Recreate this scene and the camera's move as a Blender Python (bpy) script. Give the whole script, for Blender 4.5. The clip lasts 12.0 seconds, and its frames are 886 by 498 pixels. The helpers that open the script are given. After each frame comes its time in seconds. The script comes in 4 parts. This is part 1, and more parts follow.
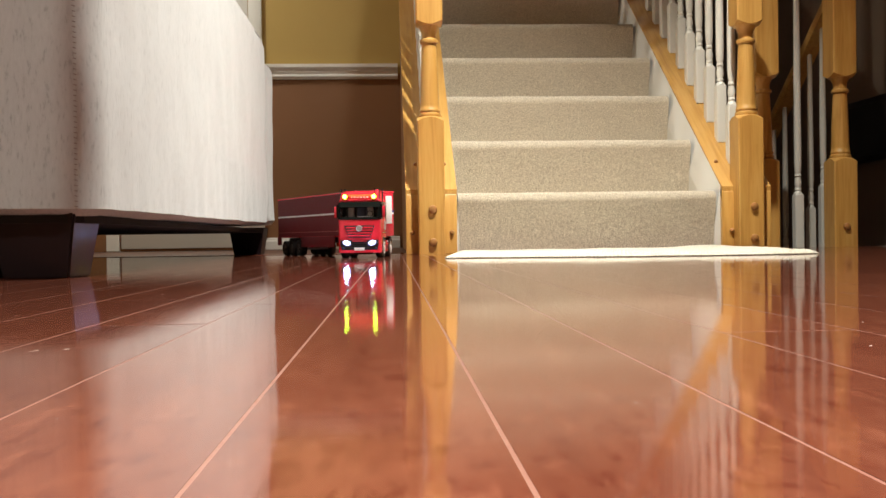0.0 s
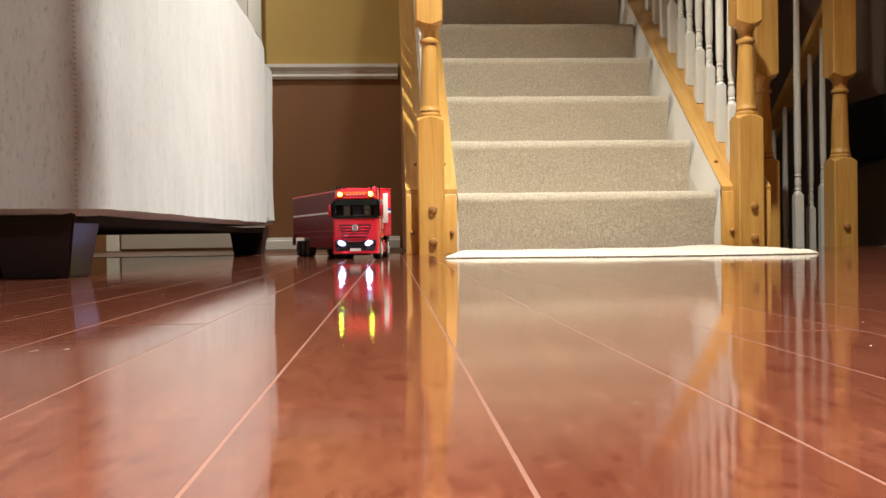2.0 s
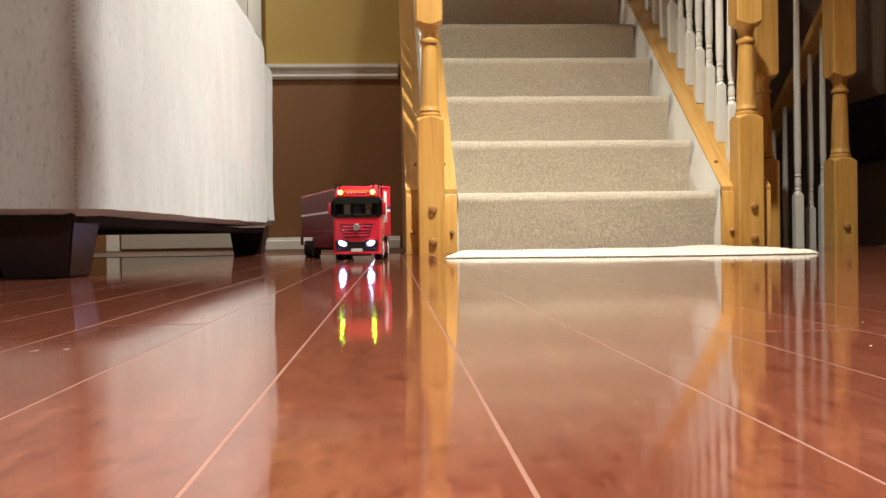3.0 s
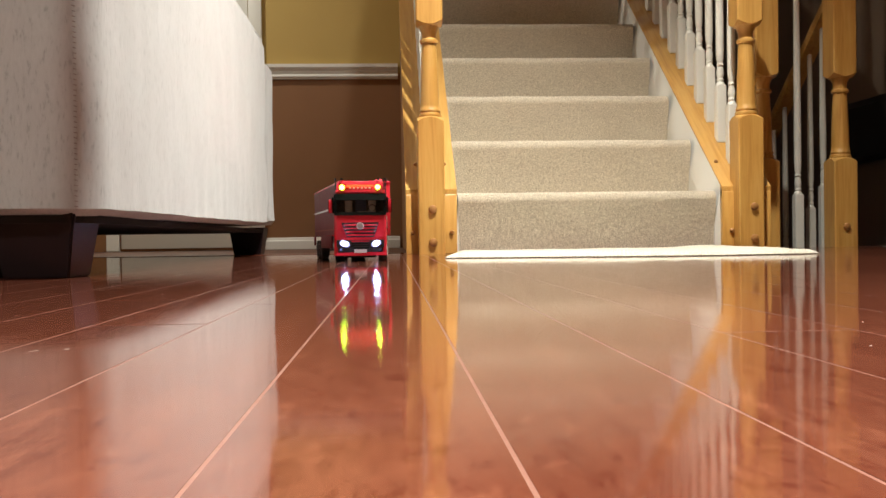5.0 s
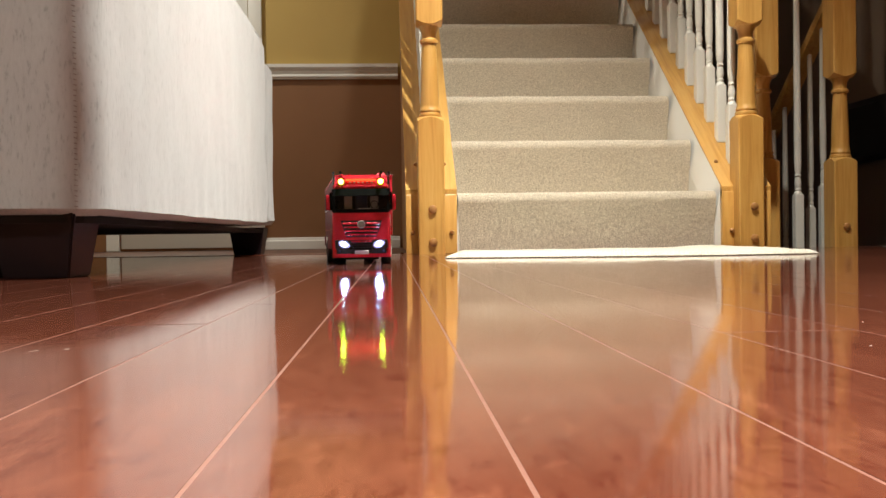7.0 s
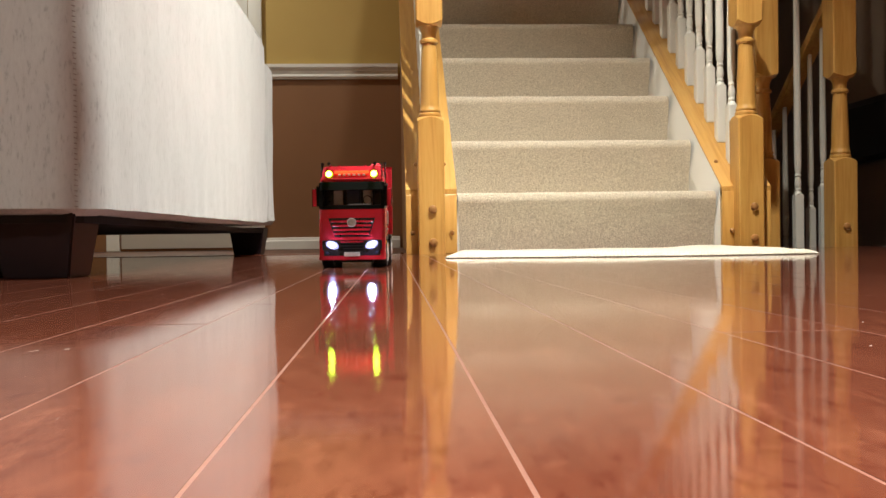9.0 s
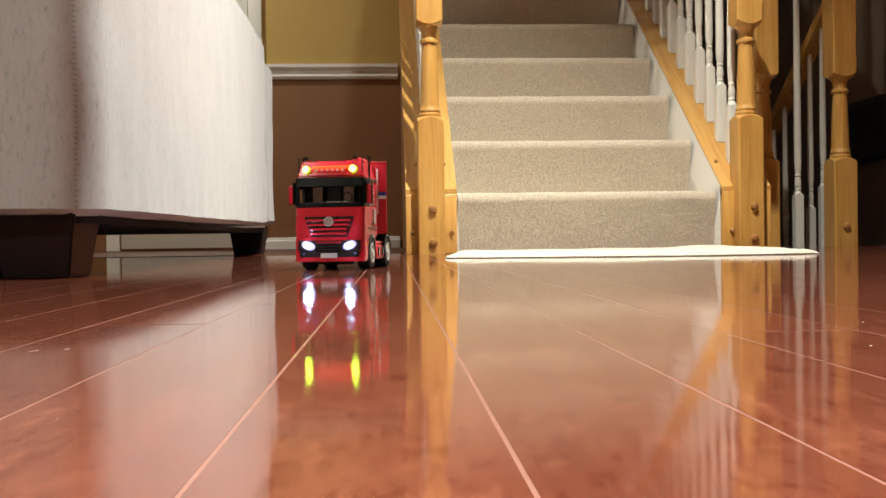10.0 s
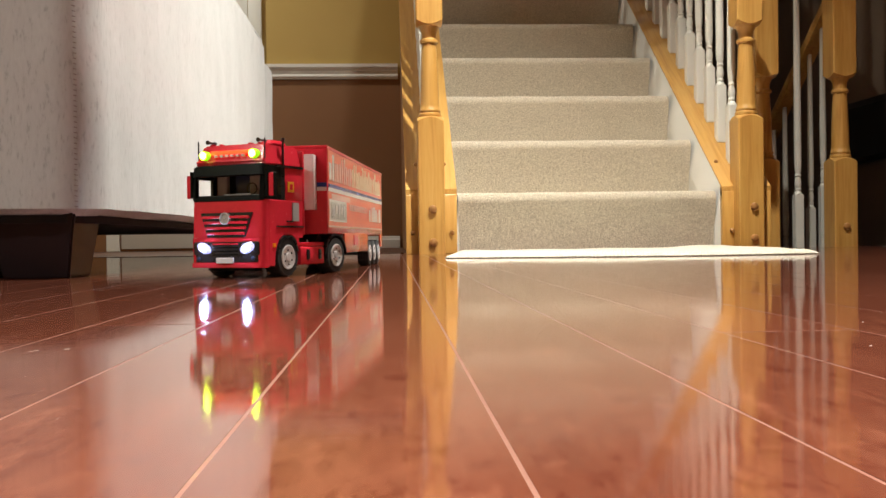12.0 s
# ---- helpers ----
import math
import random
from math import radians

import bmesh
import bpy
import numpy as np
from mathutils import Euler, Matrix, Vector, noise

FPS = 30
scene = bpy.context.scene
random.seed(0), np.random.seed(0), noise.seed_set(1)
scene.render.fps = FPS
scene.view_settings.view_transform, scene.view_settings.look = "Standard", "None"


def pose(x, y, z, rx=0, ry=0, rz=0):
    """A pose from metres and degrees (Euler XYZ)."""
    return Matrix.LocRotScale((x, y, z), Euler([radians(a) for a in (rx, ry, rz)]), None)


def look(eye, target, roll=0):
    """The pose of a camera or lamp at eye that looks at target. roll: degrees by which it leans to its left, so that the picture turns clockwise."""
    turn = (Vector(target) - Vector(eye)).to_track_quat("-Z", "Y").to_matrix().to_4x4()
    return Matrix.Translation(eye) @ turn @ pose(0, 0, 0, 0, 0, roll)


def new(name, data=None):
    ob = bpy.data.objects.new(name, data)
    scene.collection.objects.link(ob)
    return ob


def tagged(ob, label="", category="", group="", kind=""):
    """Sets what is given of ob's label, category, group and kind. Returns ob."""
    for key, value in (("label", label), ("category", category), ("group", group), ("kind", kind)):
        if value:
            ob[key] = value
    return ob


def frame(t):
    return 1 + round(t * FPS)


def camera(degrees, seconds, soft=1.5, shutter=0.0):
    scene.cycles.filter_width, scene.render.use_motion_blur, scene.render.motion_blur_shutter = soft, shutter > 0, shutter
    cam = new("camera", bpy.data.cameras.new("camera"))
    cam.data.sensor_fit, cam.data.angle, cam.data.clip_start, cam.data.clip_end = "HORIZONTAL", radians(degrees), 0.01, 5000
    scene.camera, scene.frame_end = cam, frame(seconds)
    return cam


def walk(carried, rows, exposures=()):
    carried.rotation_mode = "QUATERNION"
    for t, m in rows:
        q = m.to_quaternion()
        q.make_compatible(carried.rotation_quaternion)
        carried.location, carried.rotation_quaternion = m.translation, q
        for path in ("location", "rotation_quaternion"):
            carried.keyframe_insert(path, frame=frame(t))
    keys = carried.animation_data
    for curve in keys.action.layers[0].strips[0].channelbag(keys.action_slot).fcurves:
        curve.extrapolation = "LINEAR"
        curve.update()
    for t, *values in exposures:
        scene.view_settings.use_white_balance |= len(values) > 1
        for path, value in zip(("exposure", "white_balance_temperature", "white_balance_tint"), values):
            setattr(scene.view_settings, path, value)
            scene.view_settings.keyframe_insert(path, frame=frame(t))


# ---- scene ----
cam = camera(52.2, 12.0, soft=1.5)
EYE = Matrix.Translation((0, 0, 0.0485)) @ pose(0, 0, 0, 90, 0, -3.21) @ pose(0, 0, 0, -0.66, 0, 0) @ pose(0, 0, 0, 0, 0, -0.80)
walk(cam, [(0, EYE), (12, EYE)])

# ---- light ----
world = bpy.data.worlds.new("night")
scene.world = world
world.use_nodes = True
world.node_tree.nodes["Background"].inputs[0].default_value = (0.012, 0.012, 0.016, 1)
world.node_tree.nodes["Background"].inputs[1].default_value = 1.0
scene.view_settings.exposure = 0.0


def unseen_lamp(x, y, z, watts, size, cone=180, aim=None, colour=(1, 0.965, 0.875)):
    data = bpy.data.lights.new("unseen_lamp", "AREA")
    data.shape, data.size, data.energy, data.color, data.spread = "DISK", size, watts, colour, radians(cone)
    ob = new("unseen_lamp", data)
    ob.matrix_world = look((x, y, z), (aim[0], aim[1], 0) if aim else (x, y + 0.001, 0))
    return ob


unseen_lamp(0.58, 1.82, 2.68, 57, 0.08, 94, (0.13, 2.12))
# Unseen lamp, set to light the sofa's near end.
unseen_lamp(-2.2, -0.20, 2.68, 76, 0.12, 118)
# Unseen lamp, added to brighten the near floor.
unseen_lamp(0.58, -0.38, 2.68, 68, 0.15, 70)
# Unseen lamp, added to lift the dark stairwell.
unseen_lamp(1.75, 4.3, 5.10, 7, 0.15, 170)
# Unseen lamp, added because the back wall came out too dark.
unseen_lamp(-1.7, 4.4, 2.60, 42, 0.10, 170)
# Unseen narrow spot, added to throw the handrail's shadow edge on the back wall.
unseen_lamp(0.445, 2.30, 2.68, 1.2, 0.10, 44, (-1.10, 6.67))


# ---- materials ----
def mat(name, colour, rough=0.5, metal=0.0, coat=0.0, coat_rough=0.05, emit=None, power=0.0, spec=0.5):
    m = bpy.data.materials.new(name)
    m.use_nodes = True
    b = m.node_tree.nodes["Principled BSDF"]
    b.inputs["Base Color"].default_value = (*colour, 1)
    b.inputs["Roughness"].default_value = rough
    b.inputs["Metallic"].default_value = metal
    b.inputs["Coat Weight"].default_value = coat
    b.inputs["Coat Roughness"].default_value = coat_rough
    b.inputs["Specular IOR Level"].default_value = spec
    if emit:
        b.inputs["Emission Color"].default_value = (*emit, 1)
        b.inputs["Emission Strength"].default_value = power
    return m


def node(m, kind, **values):
    n = m.node_tree.nodes.new(kind)
    for k, v in values.items():
        n.inputs[k.replace("_", " ")].default_value = v
    return n


def link(m, a, b):
    m.node_tree.links.new(a, b)


def bsdf(m):
    return m.node_tree.nodes["Principled BSDF"]


def ramp(m, source, stops):
    r = m.node_tree.nodes.new("ShaderNodeValToRGB")
    e = r.color_ramp.elements
    e[0].position, e[0].color = stops[0][0], (*stops[0][1], 1)
    e[1].position, e[1].color = stops[-1][0], (*stops[-1][1], 1)
    for pos, col in stops[1:-1]:
        x = e.new(pos)
        x.color = (*col, 1)
    link(m, source, r.inputs[0])
    return r.outputs[0]


def coords(m, scale, space="Object"):
    t = m.node_tree.nodes.new("ShaderNodeTexCoord")
    s = m.node_tree.nodes.new("ShaderNodeMapping")
    s.inputs["Scale"].default_value = scale
    link(m, t.outputs[space], s.inputs[0])
    return s.outputs[0]


def grain(m, vec, scale, detail=6, rough=0.6, distort=0.0):
    n = node(m, "ShaderNodeTexNoise", Scale=scale, Detail=detail, Roughness=rough, Distortion=distort)
    link(m, vec, n.inputs["Vector"])
    return n.outputs["Fac"]


def mixed(m, fac, a, b, mode="MIX"):
    x = m.node_tree.nodes.new("ShaderNodeMix")
    x.data_type, x.blend_type = "RGBA", mode
    for sock, v in ((x.inputs[0], fac), (x.inputs[6], a), (x.inputs[7], b)):
        if isinstance(v, (int, float)):
            sock.default_value = v
        elif isinstance(v, tuple):
            sock.default_value = (*v, 1)
        else:
            link(m, v, sock)
    return x.outputs[2]


def bump(m, height, strength, distance, under=None):
    b = node(m, "ShaderNodeBump", Strength=strength, Distance=distance)
    link(m, height, b.inputs["Height"])
    if under:
        link(m, under, b.inputs["Normal"])
    return b.outputs[0]


def spread(m, source, lo, hi, a=0.3, b=0.7):
    r = node(m, "ShaderNodeMapRange")
    for k, v in ((1, a), (2, b), (3, lo), (4, hi)):
        r.inputs[k].default_value = v
    link(m, source, r.inputs[0])
    return r.outputs[0]


def floor_wood():
    m = mat("lacquered_cherry", (0.3, 0.08, 0.04), 0.5, coat=1.0, coat_rough=0.05, spec=0.0)
    bsdf(m).inputs["Coat IOR"].default_value = 1.62
    info = m.node_tree.nodes.new("ShaderNodeObjectInfo")
    v = coords(m, (26, 1.6, 26))
    add = m.node_tree.nodes.new("ShaderNodeVectorMath")
    add.operation = "ADD"
    sep = m.node_tree.nodes.new("ShaderNodeCombineXYZ")
    mul = m.node_tree.nodes.new("ShaderNodeMath")
    mul.operation = "MULTIPLY"
    mul.inputs[1].default_value = 40.0
    link(m, info.outputs["Random"], mul.inputs[0])
    link(m, mul.outputs[0], sep.inputs[0])
    link(m, mul.outputs[0], sep.inputs[1])
    link(m, v, add.inputs[0])
    link(m, sep.outputs[0], add.inputs[1])
    g = grain(m, add.outputs[0], 2.2, 8, 0.62, 0.25)
    c = ramp(m, g, [(0.3, (0.116, 0.035, 0.0205)), (0.55, (0.148, 0.047, 0.027)), (0.75, (0.178, 0.061, 0.036))])
    tint = ramp(m, info.outputs["Random"], [(0.0, (0.80, 0.76, 0.74)), (1.0, (1.1, 1.08, 1.05))])
    c = mixed(m, 1.0, c, tint, "MULTIPLY")
    pore = grain(m, coords(m, (420, 70, 420)), 1.0, 4, 0.65)
    c = mixed(m, spread(m, pore, 0.0, 0.42, 0.48, 0.72), c, (0.060, 0.015, 0.010))
    fig = grain(m, coords(m, (14, 9, 14)), 3.0, 8, 0.75, 0.4)
    c = mixed(m, spread(m, fig, 0.0, 0.34, 0.40, 0.70), c, (0.085, 0.018, 0.010))
    fleck = grain(m, coords(m, (150, 55, 150)), 1.0, 5, 0.7, 0.3)
    c = mixed(m, spread(m, fleck, 0.0, 0.75, 0.52, 0.68), c, (0.070, 0.013, 0.008))
    glint = grain(m, coords(m, (60, 34, 60)), 1.0, 6, 0.7, 0.5)
    c = mixed(m, spread(m, glint, 0.0, 0.45, 0.56, 0.72), c, (0.235, 0.082, 0.046))
    link(m, c, bsdf(m).inputs["Base Color"])
    dust = grain(m, coords(m, (6, 6, 6)), 3.0, 6, 0.7)
    smear = grain(m, coords(m, (45, 7, 45)), 1.0, 5, 0.65, 0.3)
    link(m, mixed(m, 0.4, spread(m, dust, 0.030, 0.075), spread(m, smear, 0.015, 0.13)), bsdf(m).inputs["Coat Roughness"])
    wave = grain(m, coords(m, (30, 5, 30)), 1.0, 2, 0.4)
    ripple = grain(m, coords(m, (34, 125, 34)), 1.0, 6, 0.7)
    link(m, bump(m, ripple, 0.040, 0.0006, bump(m, wave, 0.05, 0.002)), bsdf(m).inputs["Coat Normal"])
    link(m, bump(m, g, 0.15, 0.001), bsdf(m).inputs["Normal"])
    return m


def oak(name, axis):
    m = mat(name, (0.5, 0.25, 0.07), 0.42, coat=0.16, coat_rough=0.28)
    s = [70.0, 70.0, 70.0]
    s[axis] = 4.0
    v = coords(m, tuple(s))
    if axis == 1:
        v.node.vector_type = "TEXTURE"
        v.node.inputs["Rotation"].default_value = (math.atan2(0.1926, 0.2432), 0, 0)
        v.node.inputs["Scale"].default_value = (1 / 70, 1 / 4, 1 / 70)
    g = grain(m, v, 1.0, 7, 0.6, 0.6)
    c = ramp(m, g, [(0.28, (0.42, 0.200, 0.040)), (0.5, (0.56, 0.310, 0.075)), (0.75, (0.63, 0.380, 0.115))])
    big = grain(m, coords(m, (3, 3, 3)), 1.5, 3, 0.5)
    c = mixed(m, spread(m, big, 0.0, 0.35), c, (0.44, 0.21, 0.042))
    link(m, c, bsdf(m).inputs["Base Color"])
    link(m, bump(m, g, 0.12, 0.001), bsdf(m).inputs["Normal"])
    return m


def painted(name, colour, other, rough=0.5, texture=0.25, size=60):
    m = mat(name, colour, rough)
    big = grain(m, coords(m, (1, 1, 1)), 1.7, 5, 0.6)
    link(m, mixed(m, spread(m, big, 0, 1), colour, other), bsdf(m).inputs["Base Color"])
    fine = grain(m, coords(m, (1, 1, 1)), size, 4, 0.6)
    link(m, bump(m, fine, texture, 0.002), bsdf(m).inputs["Normal"])
    return m


def carpet():
    m = mat("beige_carpet", (0.5, 0.43, 0.33), 0.95, spec=0.1)
    v = coords(m, (1, 1, 1))
    fine = grain(m, v, 330, 4, 0.8)
    big = grain(m, v, 14, 5, 0.65)
    c = ramp(m, fine, [(0.35, (0.28, 0.225, 0.160)), (0.5, (0.64, 0.555, 0.415)), (0.64, (0.93, 0.835, 0.66))])
    c = mixed(m, spread(m, big, 0.0, 0.18), c, (0.40, 0.34, 0.26))
    link(m, c, bsdf(m).inputs["Base Color"])
    link(m, bump(m, fine, 1.0, 0.005), bsdf(m).inputs["Normal"])
    bsdf(m).inputs["Sheen Weight"].default_value = 0.25
    return m


def sofa_cloth():
    m = mat("oatmeal_slub_cloth", (0.7, 0.66, 0.6), 0.85, spec=0.2)
    slub = grain(m, coords(m, (200, 200, 55)), 1.0, 5, 0.65)
    weave = grain(m, coords(m, (900, 900, 900)), 1.0, 2, 0.5)
    c = ramp(m, slub, [(0.33, (0.36, 0.37, 0.37)), (0.43, (0.485, 0.50, 0.495)), (0.8, (0.55, 0.565, 0.56))])
    big = grain(m, coords(m, (1, 1, 1)), 5.0, 4, 0.6)
    c = mixed(m, spread(m, big, 0.0, 0.25), c, (0.44, 0.435, 0.42))
    link(m, c, bsdf(m).inputs["Base Color"])
    n = bump(m, slub, 0.25, 0.002)
    link(m, bump(m, weave, 0.4, 0.001, n), bsdf(m).inputs["Normal"])
    bsdf(m).inputs["Sheen Weight"].default_value = 0.3
    return m


def rug_cloth():
    m = mat("cream_cotton", (0.8, 0.77, 0.66), 0.9, spec=0.15)
    w = grain(m, coords(m, (260, 90, 200)), 1.0, 3, 0.6)
    link(m, ramp(m, w, [(0.3, (0.40, 0.37, 0.29)), (0.6, (0.62, 0.59, 0.49))]), bsdf(m).inputs["Base Color"])
    link(m, bump(m, w, 1.0, 0.006), bsdf(m).inputs["Normal"])
    return m


FLOOR = floor_wood()
# Joints painted paler, for the light that bevelled plank edges catch.
JOINT_GLEAM = painted("pale_joint_gleam", (0.235, 0.115, 0.086), (0.155, 0.070, 0.052), 0.3)
OAK_Z = oak("honey_oak_upright", 2)
OAK_Y = oak("honey_oak_sloping", 1)
PEG = painted("brown_peg_wood", (0.37, 0.175, 0.05), (0.30, 0.135, 0.036), 0.4)
WHITE = painted("white_gloss_paint", (0.72, 0.71, 0.64), (0.66, 0.65, 0.58), 0.4, 0.05)
SKIRT = painted("white_satin_paint", (0.74, 0.72, 0.66), (0.68, 0.66, 0.6), 0.45, 0.08)
GOLD = painted("ochre_wall_paint", (0.46, 0.315, 0.085), (0.43, 0.29, 0.075), 0.6, 0.2, 160)
BROWN = painted("brown_wall_paint", (0.245, 0.112, 0.042), (0.222, 0.100, 0.037), 0.6, 0.2, 160)
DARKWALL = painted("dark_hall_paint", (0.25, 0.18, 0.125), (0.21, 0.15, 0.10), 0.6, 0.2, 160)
CEIL = painted("ceiling_paint", (0.75, 0.72, 0.66), (0.7, 0.67, 0.6), 0.8, 0.3, 90)
TILE = painted("brown_hall_floor", (0.10, 0.045, 0.026), (0.07, 0.03, 0.018), 0.4, 0.2)
CARPET = carpet()
CLOTH = sofa_cloth()
RUG = rug_cloth()
THREAD = painted("grey_thread", (0.30, 0.26, 0.24), (0.25, 0.22, 0.2), 0.9)
LEGWOOD = painted("black_lacquered_wood", (0.017, 0.011, 0.014), (0.013, 0.008, 0.010), 0.34, 0.03)
bsdf(LEGWOOD).inputs["Coat Weight"].default_value = 0.12
bsdf(LEGWOOD).inputs["Specular IOR Level"].default_value = 0.25
bsdf(LEGWOOD).inputs["Coat Roughness"].default_value = 0.12
BLACKCLOTH = painted("black_underlining", (0.012, 0.010, 0.010), (0.02, 0.017, 0.016), 0.9)


# ---- mesh helpers ----
def mesh_of(name, bm, material, smooth=30):
    me = bpy.data.meshes.new(name)
    bmesh.ops.recalc_face_normals(bm, faces=bm.faces)
    bm.to_mesh(me)
    bm.free()
    me.materials.append(material)
    if smooth:
        me.polygons.foreach_set("use_smooth", [True] * len(me.polygons))
        me.set_sharp_from_angle(angle=radians(smooth))
    return me


def part(name, bm, material, parent=None, label="", smooth=30):
    ob = new(name, mesh_of(name, bm, material, smooth))
    ob.parent = parent
    if label:
        tagged(ob, label)
    return ob


def thing(name, label, category, group="", kind="", at=(0, 0, 0)):
    ob = new(name)
    ob.empty_display_size = 0.05
    ob.location = at
    return tagged(ob, label, category, group, kind)


def box(x0, x1, y0, y1, z0, z1, bevel=0.0, seg=2, bm=None):
    bm = bm or bmesh.new()
    vs = bmesh.ops.create_cube(bm, size=1)["verts"]
    for v in vs:
        v.co = Vector(((x0 + x1) / 2 + v.co.x * (x1 - x0), (y0 + y1) / 2 + v.co.y * (y1 - y0), (z0 + z1) / 2 + v.co.z * (z1 - z0)))
    if bevel:
        es = list({e for v in vs for e in v.link_edges})
        bmesh.ops.bevel(bm, geom=es, offset=bevel, segments=seg, affect="EDGES", profile=0.5)
    return bm


def solid(points, axis, a, b, bevel=0.0, bm=None, seg=1):
    """A prism: 2D points in the plane across the axis, from a to b along it."""
    bm = bm or bmesh.new()

    def at(p, d):
        q = list(p)
        q.insert(axis, d)
        return Vector(q)

    lo = [bm.verts.new(at(p, a)) for p in points]
    hi = [bm.verts.new(at(p, b)) for p in points]
    n = len(points)
    fs = [bm.faces.new(lo[::-1]), bm.faces.new(hi)]
    for i in range(n):
        fs.append(bm.faces.new((lo[i], lo[(i + 1) % n], hi[(i + 1) % n], hi[i])))
    if bevel:
        bmesh.ops.recalc_face_normals(bm, faces=fs)
        bmesh.ops.bevel(bm, geom=list({e for f in fs for e in f.edges}), offset=bevel, segments=seg, affect="EDGES", profile=0.5)
    return bm


def lathe(profile, n=24, cx=0, cy=0, bm=None, axis=2, cz=0):
    """A turned piece: (radius, height) pairs round an axis."""
    bm = bm or bmesh.new()
    rings = []
    for r, h in profile:
        ring = []
        for i in range(n):
            a = 2 * math.pi * i / n
            p = (r * math.cos(a), r * math.sin(a), h) if axis == 2 else (h, r * math.cos(a), r * math.sin(a)) if axis == 0 else (r * math.cos(a), h, r * math.sin(a))
            ring.append(bm.verts.new((p[0] + cx, p[1] + cy, p[2] + cz)))
        rings.append(ring)
    for a, b in zip(rings, rings[1:]):
        for i in range(n):
            bm.faces.new((a[i], a[(i + 1) % n], b[(i + 1) % n], b[i]))
    bm.faces.new(rings[0][::-1])
    bm.faces.new(rings[-1])
    return bm


def wall(name, x0, x1, y0, y1, z0, z1, material, label):
    ob = part(name, box(x0, x1, y0, y1, z0, z1), material, smooth=0)
    return tagged(ob, label, "wall", kind="structure")


# ---- the room shell ----
FLOOR_END = 3.15
WALL_Y = 5.2
sub = part("floor", box(-3.6, 3.0, -2.6, FLOOR_END, -0.12, -0.00012), JOINT_GLEAM, smooth=0)
tagged(sub, "glossy red cherry hardwood floor in narrow planks", "floor", kind="structure")
hall = part("hall_floor", box(-3.6, 0.06, FLOOR_END + 0.002, WALL_Y + 0.2, -0.12, -0.002), TILE, smooth=0)
tagged(hall, "dull dark brown floor before the back wall", "floor", kind="structure")
nosing = part("floor_trim", box(-3.6, 0.04, FLOOR_END - 0.03, FLOOR_END + 0.012, -0.02, 0.0015, 0.001), FLOOR, smooth=0)
tagged(nosing, "cherry edge strip where the hardwood ends", "trim", kind="structure")

wall("wall_north_lower", -3.6, 0.07, WALL_Y, WALL_Y + 0.15, 0, 1.0, BROWN, "chocolate brown painted wall below the chair rail")
wall("wall_north_upper", -3.6, 0.07, WALL_Y, WALL_Y + 0.15, 1.0, 2.7, GOLD, "ochre painted wall above the chair rail")
wall("wall_west", -3.75, -3.6, -2.6, WALL_Y + 0.15, 0, 2.7, GOLD, "ochre painted side wall")
wall("wall_south", -3.75, 3.15, -2.75, -2.6, 0, 2.7, GOLD, "ochre painted wall behind")
wall("wall_east", 3.0, 3.15, -2.6, 3.0, 0, 2.7, GOLD, "ochre painted wall of the hall")
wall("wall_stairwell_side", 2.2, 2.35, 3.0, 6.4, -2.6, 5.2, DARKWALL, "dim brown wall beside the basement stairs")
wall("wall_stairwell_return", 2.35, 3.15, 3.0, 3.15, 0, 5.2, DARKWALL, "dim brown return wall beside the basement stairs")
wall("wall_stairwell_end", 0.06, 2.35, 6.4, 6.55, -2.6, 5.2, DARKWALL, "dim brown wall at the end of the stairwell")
ceiling = part("ceiling", box(-3.75, 3.15, -2.75, 2.95, 2.7, 2.8), CEIL, smooth=0)
tagged(ceiling, "plain off-white painted ceiling", "ceiling", kind="structure")
ceiling = part("ceiling", box(-3.75, 0.06, 2.95, WALL_Y + 0.15, 2.7, 2.8), CEIL, smooth=0)
tagged(ceiling, "plain off-white painted ceiling", "ceiling", kind="structure")
ceiling = part("ceiling", box(0.0, 2.35, 2.95, 6.55, 5.2, 5.3), CEIL, smooth=0)
tagged(ceiling, "plain off-white stairwell ceiling", "ceiling", kind="structure")


def rail_profile(y):
    return [(y, 0.966), (y - 0.012, 0.966), (y - 0.014, 0.974), (y - 0.022, 0.978), (y - 0.022, 0.986), (y - 0.016, 0.992), (y - 0.016, 1.012),
            (y - 0.028, 1.02), (y - 0.034, 1.03), (y - 0.034, 1.049), (y, 1.049)]


rail = part("trim_chair_rail", solid(rail_profile(WALL_Y), 0, -0.72, 0.045), SKIRT, smooth=20)
tagged(rail, "white moulded chair rail along the wall", "trim", kind="structure")
base = part("baseboard", solid([(WALL_Y, 0), (WALL_Y - 0.014, 0), (WALL_Y - 0.014, 0.046), (WALL_Y - 0.008, 0.052), (WALL_Y - 0.006, 0.064), (WALL_Y, 0.067)], 0, -0.72, 0.045), SKIRT, smooth=20)
tagged(base, "white moulded baseboard", "baseboard", kind="structure")

# interior door in the back wall
door = thing("door_1", "closed white interior door in white casing", "door", kind="structure")
part("door_casing", solid([(-1.605, 0), (-1.527, 0), (-1.533, 0.006), (-1.533, 2.1), (-1.605, 2.1)], 1, WALL_Y - 0.02, WALL_Y, 0.003), WHITE, door)
part("door_casing", box(-0.795, -0.721, WALL_Y - 0.02, WALL_Y, 0, 2.1, 0.004), WHITE, door)
part("door_leaf", box(-1.524, -0.800, WALL_Y - 0.011, WALL_Y - 0.003, 0.014, 2.04, 0.002), WHITE, door)
